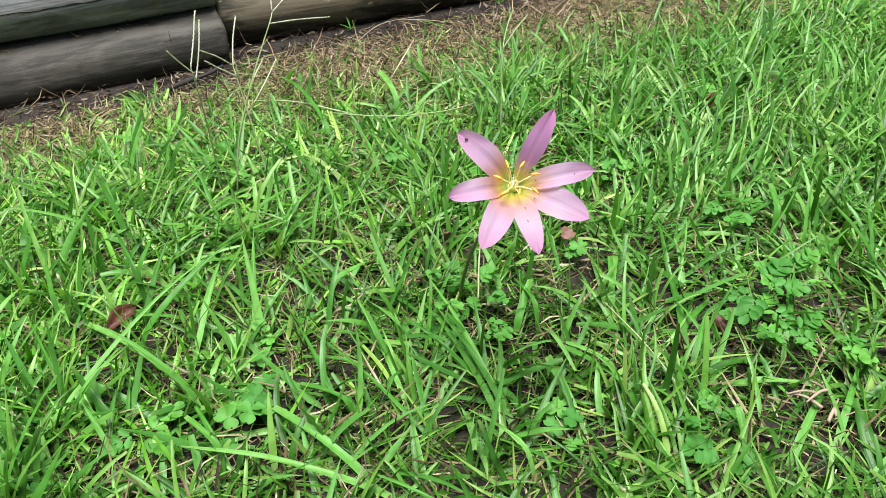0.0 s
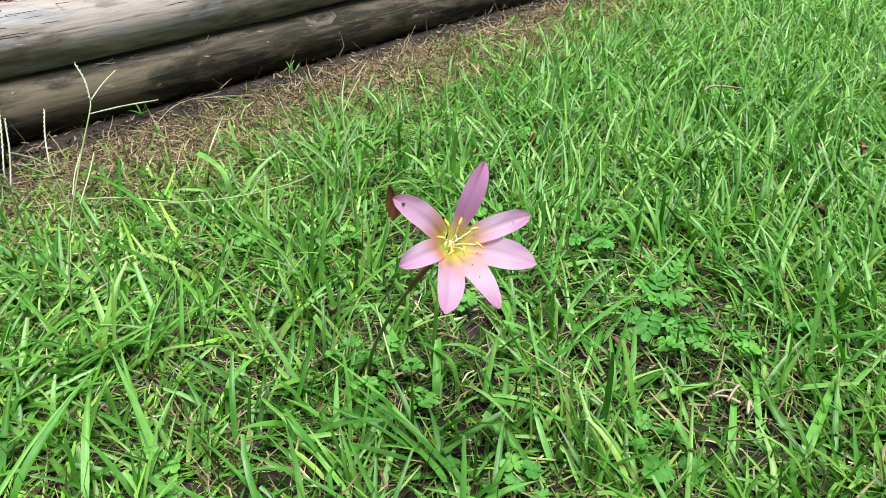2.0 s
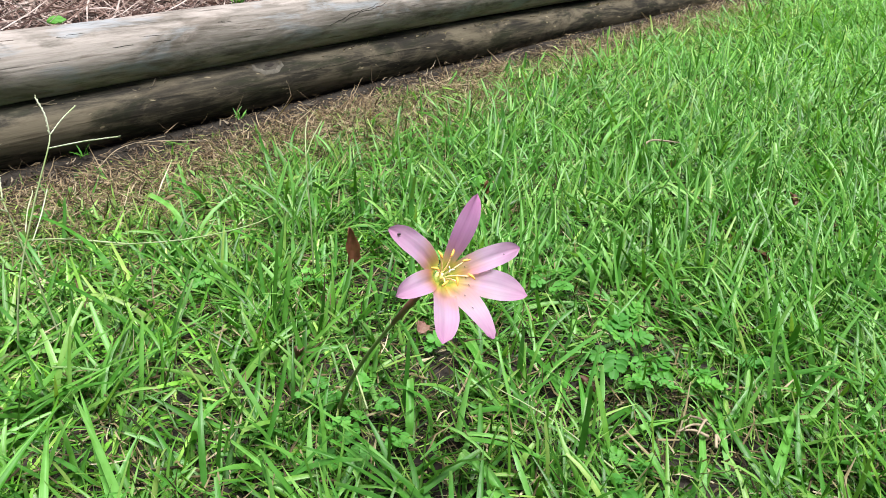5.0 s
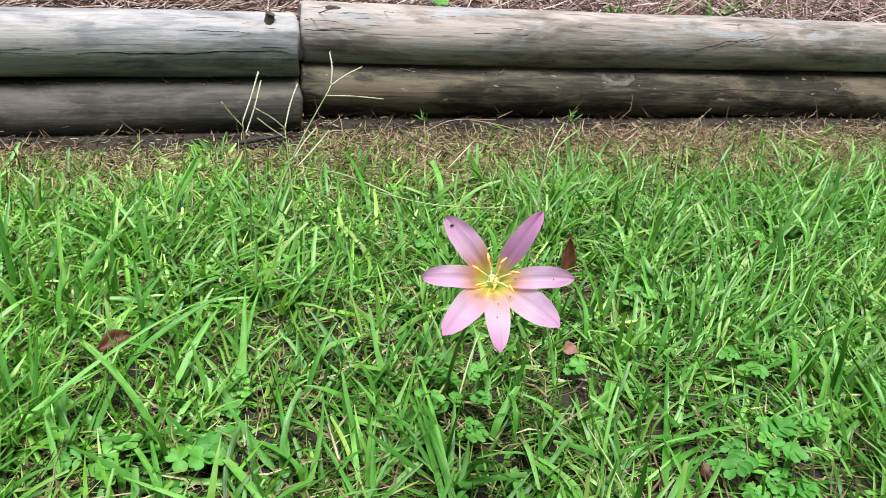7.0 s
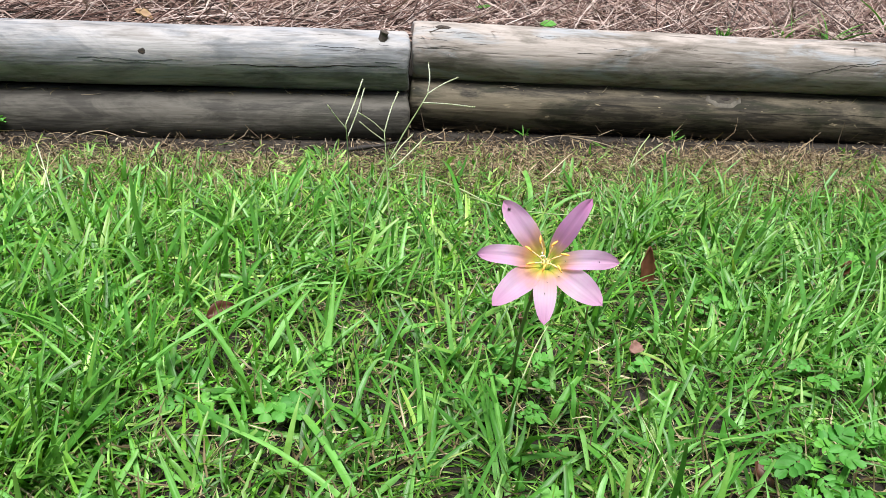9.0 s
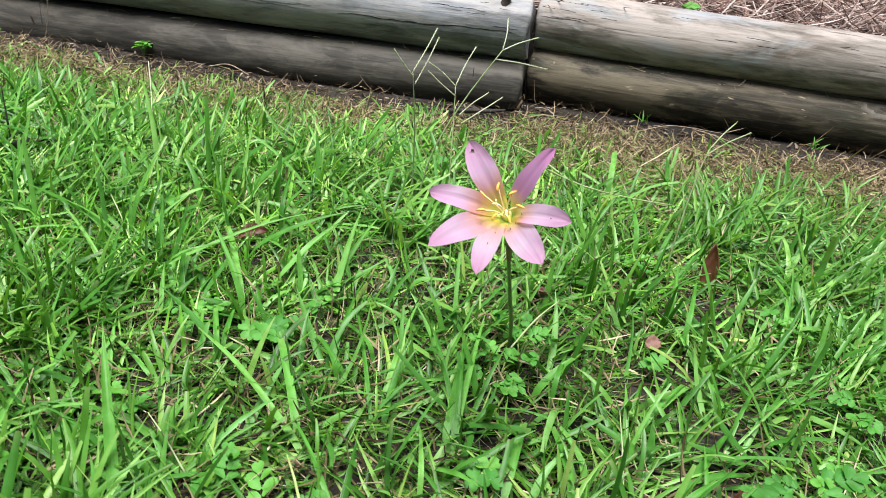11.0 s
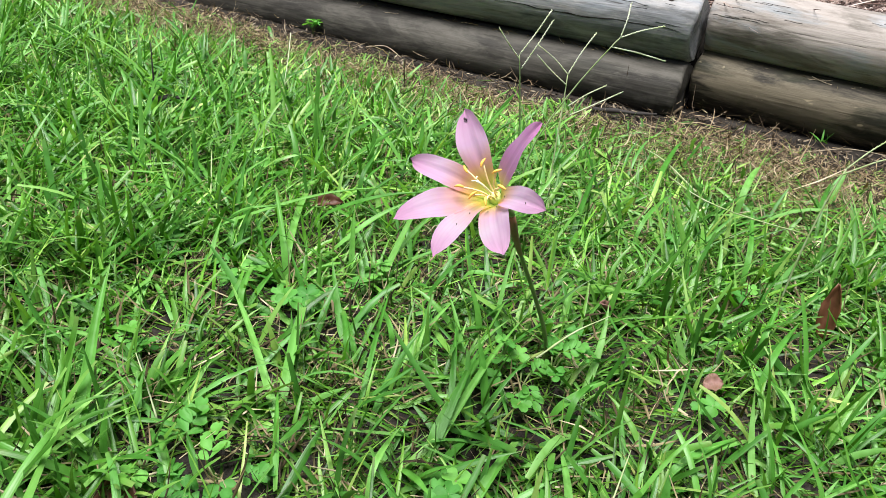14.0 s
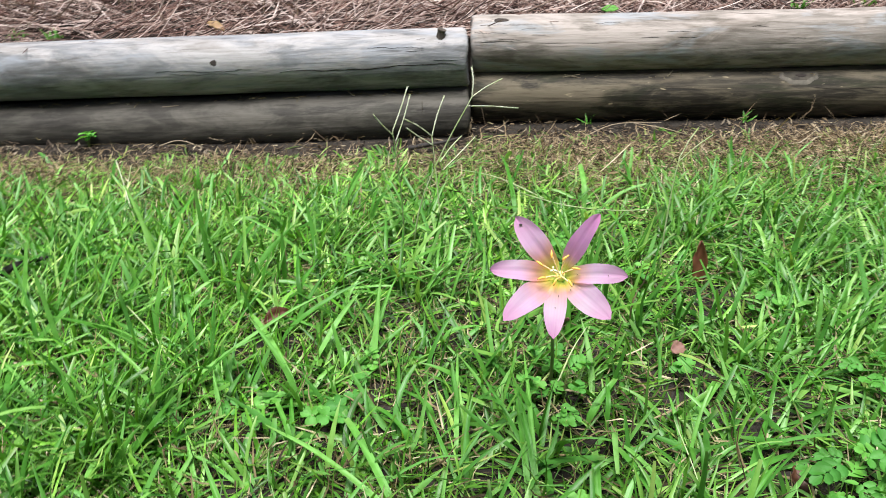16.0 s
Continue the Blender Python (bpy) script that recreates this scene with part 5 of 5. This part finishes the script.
dead_leaf("fallen_leaf", pose(0.003, 0.568, 0.014, 28, -15, 30), 0.026, 0.014, DEAD_LEAF, 0.5, "curled rust brown leaf lying deep in grass", 1)
dead_leaf("fallen_leaf", lay((0.407, 0.648, 0.019), (-0.10, -0.12, 0.98), (-0.25, -0.95, -0.1)), 0.048, 0.0145, DEAD_LEAF, 0.3, "rust brown leaf standing upright in grass", 2)
dead_leaf("fallen_leaf", pose(0.402, 0.371, 0.006, 25, -20, 80), 0.030, 0.016, DEAD_LEAF, 0.3, "brown leaf scrap on soil beside feathery weeds", 3)
dead_leaf("fallen_leaf", pose(0.098, 0.250, 0.006, 8, -8, 10), 0.038, 0.021, DEAD_LEAF, 0.3, "broad rust brown leaf lying under grass", 4)
dead_leaf("fallen_leaf", pose(0.615, 0.648, 0.022, 40, -60, 20), 0.022, 0.010, DEAD_LEAF, 0.3, "small rust brown leaf caught between grass blades", 5)
dead_leaf("fallen_leaf", pose(0.848, 0.379, 0.026, 30, -40, 50), 0.022, 0.011, DEAD_LEAF, 0.4, "small rust brown leaf caught between grass blades", 13)
dead_leaf("fallen_leaf", pose(0.690, 0.352, 0.018, 20, -50, 100), 0.028, 0.013, DEAD_LEAF, 0.4, "dull brown leaf scrap deep in grass", 14)
dead_leaf("fallen_petal", pose(0.349, 0.503, 0.023, 24, -8, 30), 0.0120, 0.0125, FADED_PETAL, 0.25, "faded pink curled petal lying on clover", 6, "petal")
dead_leaf("fallen_petal", pose(0.260, 0.551, 0.017, 20, 50, 60), 0.017, 0.008, FADED_PETAL, 0.6, "withered pinkish petal among grass blades", 7, "petal")
dead_leaf("bed_leaf", pose(0.413, 1.383, 0.162, 8, 0, 15), 0.060, 0.026, YELLOW_LEAF, 0.3, "dry yellow leaf lying on pine straw", 8)
dead_leaf("bed_leaf", pose(-0.205, 1.180, 0.140, 12, 10, -20), 0.030, 0.016, YELLOW_LEAF, 0.4, "curled tan leaf lying on pine straw", 9)
dead_leaf("bed_leaf", pose(0.402, 1.200, 0.149, 25, 0, 5), 0.026, 0.016, WEED, 0.3, "small bright green leaf behind the log", 10)
dead_leaf("bed_leaf", pose(0.309, 1.275, 0.158, 35, 10, 40), 0.032, 0.006, WEED, 0.3, "narrow green leaf lying on pine straw", 11)
dead_leaf("bed_leaf", pose(0.80, 1.40, 0.168, 12, 10, -30), 0.040, 0.022, DEAD_LEAF, 0.4, "rust brown leaf lying on pine straw", 12)


def tuft(x, y, z, n, reach, width, mat, seed, label):
    """A small clump of grass growing out of the straw or the soil."""
    r = np.random.default_rng(seed)
    root = new("grass_tuft")
    root.location = (x, y, z)
    tagged(root, label, "grass tuft")
    base = np.stack([r.normal(0, 0.006, n), r.normal(0, 0.006, n), np.zeros(n)], -1)
    v, al, ac = blade_verts(base, r.uniform(0, math.tau, n), r.uniform(0.6, 1.0, n) * reach, r.uniform(0.7, 1.2, n) * width, r.normal(0.6, 0.25, n), r.normal(0.6, 0.3, n), 7,
                            r.normal(0, 0.5, n), 0.2, 0.0, r.normal(0, 0.3, n))
    for k in range(n):
        blade = new("blade", strips_mesh("blade", v[k:k + 1], al[k:k + 1], ac[k:k + 1], mat))
        blade.parent = root


TUFT = "small green grass clump growing through pine straw"
tuft(0.694, 1.215, 0.138, 12, 0.030, 0.003, GRASS_SINGLE, 1, TUFT)
tuft(0.880, 1.222, 0.138, 9, 0.065, 0.004, GRASS_SINGLE, 2, TUFT)
tuft(0.800, 1.225, 0.140, 6, 0.060, 0.004, GRASS_SINGLE, 3, TUFT)
tuft(1.010, 1.260, 0.142, 5, 0.110, 0.005, GRASS_SINGLE, 4, "tall green grass shoot growing through pine straw")
tuft(-0.455, 1.172, 0.128, 16, 0.022, 0.0022, GRASS_SINGLE, 5, TUFT)
tuft(-0.52, 1.175, 0.128, 12, 0.020, 0.0022, GRASS_SINGLE, 6, TUFT)
tuft(0.60, 1.100, 0.0, 8, 0.022, 0.003, GRASS_SINGLE, 7, "small green grass clump at the foot of a log")
tuft(0.37, 1.095, 0.0, 7, 0.026, 0.0026, GRASS_SINGLE, 8, "small green grass clump at the foot of a log")
weed(-0.380, 1.045, "trefoil", 7, 0.012, 0.026, 77, "dark green leafy weed at the foot of a log")


# ---- twigs and loose straws ----
def twig(points, radius, mat, label, name="twig"):
    pts = bend(points, 10)
    foot = pts[0].copy()
    rnd = random.Random(int(foot.x * 1e4) + 7)
    ob = part(name, tube([p - foot for p in pts], [radius * rnd.uniform(0.75, 1.15) * (1.1 - 0.5 * i / 9) for i in range(10)], 7), mat, None)
    ob.location = foot
    tagged(ob, label, name.replace("_", " "))


TWIG = plain("twig_bark", (0.035, 0.03, 0.028), 0.85)
PALE = plain("pale_straw", (0.36, 0.29, 0.20), 0.7, 90, 0.7)
twig([(0.096, 1.003, 0.004), (0.125, 1.008, 0.008), (0.146, 1.018, 0.007), (0.168, 1.040, 0.005)], 0.0034, TWIG, "dark damp twig on bare soil beside the logs")
twig([(-0.305, 0.655, 0.012), (-0.29, 0.668, 0.016), (-0.268, 0.687, 0.014)], 0.0040, TWIG, "short dark twig lying in the lawn")
twig([(-0.306, 0.66, 0.0), (-0.305, 0.66, 0.04), (-0.308, 0.664, 0.075)], 0.0012, TWIG, "thin dark twig standing up in the lawn")
for x, y, z, dx, dz in ((0.329, 1.130, 0.064, 0.022, 0.006), (0.345, 1.129, 0.063, -0.018, 0.007), (0.483, 1.130, 0.060, 0.006, 0.014), (-0.268, 1.083, 0.0455, 0.02, 0.003)):
    twig([(x - dx, y, z), (x, y - 0.004, z + dz * 0.4), (x + dx, y - 0.003, z + dz)], 0.0006, PALE, "pale dry straw caught between two logs", "straw")
twig([(0.842, 0.568, 0.043), (0.857, 0.563, 0.048), (0.892, 0.542, 0.042)], 0.0016, PALE, "pale broken twig lying across long grass")
twig([(0.35, 1.04, 0.004), (0.40, 1.075, 0.009), (0.47, 1.085, 0.006)], 0.0007, PALE, "long pale straw lying on bare soil", "straw")
twig([(0.43, 1.09, 0.004), (0.46, 1.055, 0.010), (0.50, 1.03, 0.006)], 0.0008, PALE, "long pale straw lying on bare soil", "straw")
twig([(-0.27, 1.03, 0.004), (-0.24, 1.035, 0.010), (-0.20, 1.015, 0.006)], 0.0009, PALE, "long pale straw lying on bare soil", "straw")


STALK = "thin pale grass stem lying over the lawn"
twig([(-0.059, 0.487, 0.004), (-0.098, 0.531, 0.022), (-0.137, 0.573, 0.026)], 0.0008, CULM, STALK, "straw")
twig([(0.328, 0.309, 0.012), (0.326, 0.360, 0.026), (0.323, 0.409, 0.030)], 0.0006, CULM, STALK, "straw")
twig([(0.076, 0.304, 0.003), (0.060, 0.312, 0.020), (0.046, 0.319, 0.030)], 0.0006, CULM, STALK, "straw")
twig([(0.241, 0.808, 0.024), (0.286, 0.748, 0.036), (0.332, 0.710, 0.048), (0.375, 0.724, 0.042)], 0.0007, CULM, STALK, "straw")
twig([(-0.208, 0.736, 0.006), (-0.228, 0.806, 0.024), (-0.249, 0.884, 0.034)], 0.0009, CULM, STALK, "straw")
twig([(0.269, 0.817, 0.012), (0.216, 0.872, 0.016), (0.161, 0.925, 0.006)], 0.0009, CULM, STALK, "straw")
twig([(0.246, 0.459, 0.026), (0.260, 0.486, 0.036), (0.275, 0.512, 0.040)], 0.0008, CULM, STALK, "straw")


for k in range(6):
    a = 0.5 + 0.55 * k
    x, y = 0.396 + 0.006 * (k % 3), 0.270 + 0.007 * (k // 2)
    twig([(x, y, 0.012 + 0.002 * k), (x + 0.011 * math.cos(a), y + 0.011 * math.sin(a), 0.016 + 0.002 * k), (x + 0.022 * math.cos(a), y + 0.022 * math.sin(a), 0.013 + 0.002 * k)], 0.0011, PALE,
         "short pale broken straw among grass", "straw")


# ---- seed stalks ----
def seed_stalk(line, spikes, label, radius=0.0007, ripe=True):
    """A thin grass culm along a line, with spikelets set along each of its spikes."""
    foot = Vector(line[0])
    root = new("seed_stalk")
    root.location = foot
    tagged(root, label, "grass stalk", "grass stalks gone to seed")
    part("culm", tube([p - foot for p in bend(line, 12)], [radius * (1.25 - 0.6 * i / 11) for i in range(12)], 6), CULM, root, "thin pale green culm")
    rnd = random.Random(int(foot.x * 1e4))
    for a, b in spikes:
        a, b = Vector(a) - foot, Vector(b) - foot
        sag = Vector((rnd.uniform(-1, 1), rnd.uniform(-1, 1), 0.6)) * 0.0016
        pts = bend([a, a.lerp(b, 0.5) + sag, b], 14)
        bm = tube(pts, [0.00052] * 14, 5)
        d = (b - a).normalized()
        e = d.cross(Vector((0.2, 0.9, 0.4))).normalized()
        n = max(6, int((b - a).length / 0.0017))
        for k in range(n):
            q = pts[min(13, int(k / n * 13.99))].lerp(pts[min(13, int(k / n * 13.99) + 1)], (k / n * 13.99) % 1)
            w = e * (1 if k % 2 else -1)
            tube([q, q + w * 0.0004 + d * 0.0010, q + w * 0.0006 + d * 0.0022], [0.0002, 0.00045, 0.0001], 4, bm)
        part("spike", bm, SEED if ripe else CULM, root, "pale seed spike" if ripe else "thin green seed spike")


seed_stalk([(0.118, 0.715, 0.0), (0.130, 0.715, 0.06), (0.155, 0.724, 0.115), (0.179, 0.734, 0.156), (0.184, 0.739, 0.164)],
           [((0.179, 0.734, 0.156), (0.228, 0.722, 0.157)), ((0.184, 0.739, 0.164), (0.214, 0.757, 0.176)), ((0.184, 0.739, 0.164), (0.184, 0.752, 0.190))],
           "tall grass stalk with three pale seed spikes")
seed_stalk([(0.108, 0.735, 0.0), (0.108, 0.728, 0.06), (0.106, 0.718, 0.11), (0.104, 0.713, 0.138)],
           [((0.104, 0.713, 0.138), (0.119, 0.736, 0.175)), ((0.106, 0.716, 0.125), (0.121, 0.738, 0.166)), ((0.104, 0.714, 0.134), (0.088, 0.700, 0.160))],
           "grass stalk with upright pale seed spikes")
seed_stalk([(0.152, 0.712, 0.0), (0.148, 0.722, 0.05), (0.145, 0.733, 0.09), (0.142, 0.741, 0.122)],
           [((0.142, 0.741, 0.122), (0.155, 0.761, 0.157)), ((0.142, 0.741, 0.122), (0.116, 0.726, 0.146)), ((0.143, 0.738, 0.113), (0.118, 0.724, 0.137)),
            ((0.150, 0.733, 0.096), (0.172, 0.764, 0.112)), ((0.153, 0.731, 0.088), (0.186, 0.772, 0.107))],
           "grass stalk with spreading pale seed spikes")
seed_stalk([(0.372, 0.664, 0.0), (0.374, 0.668, 0.05), (0.379, 0.677, 0.095), (0.384, 0.684, 0.118)],
           [((0.384, 0.684, 0.118), (0.404, 0.704, 0.139)), ((0.383, 0.682, 0.114), (0.417, 0.700, 0.133))], "grass stalk with two short green seed spikes", ripe=False)
seed_stalk([(-0.192, 0.748, 0.0), (-0.196, 0.752, 0.02), (-0.202, 0.760, 0.035)],
           [((-0.202, 0.760, 0.035), (-0.225, 0.800, 0.075))], "thin grass stalk with one pale seed spike")
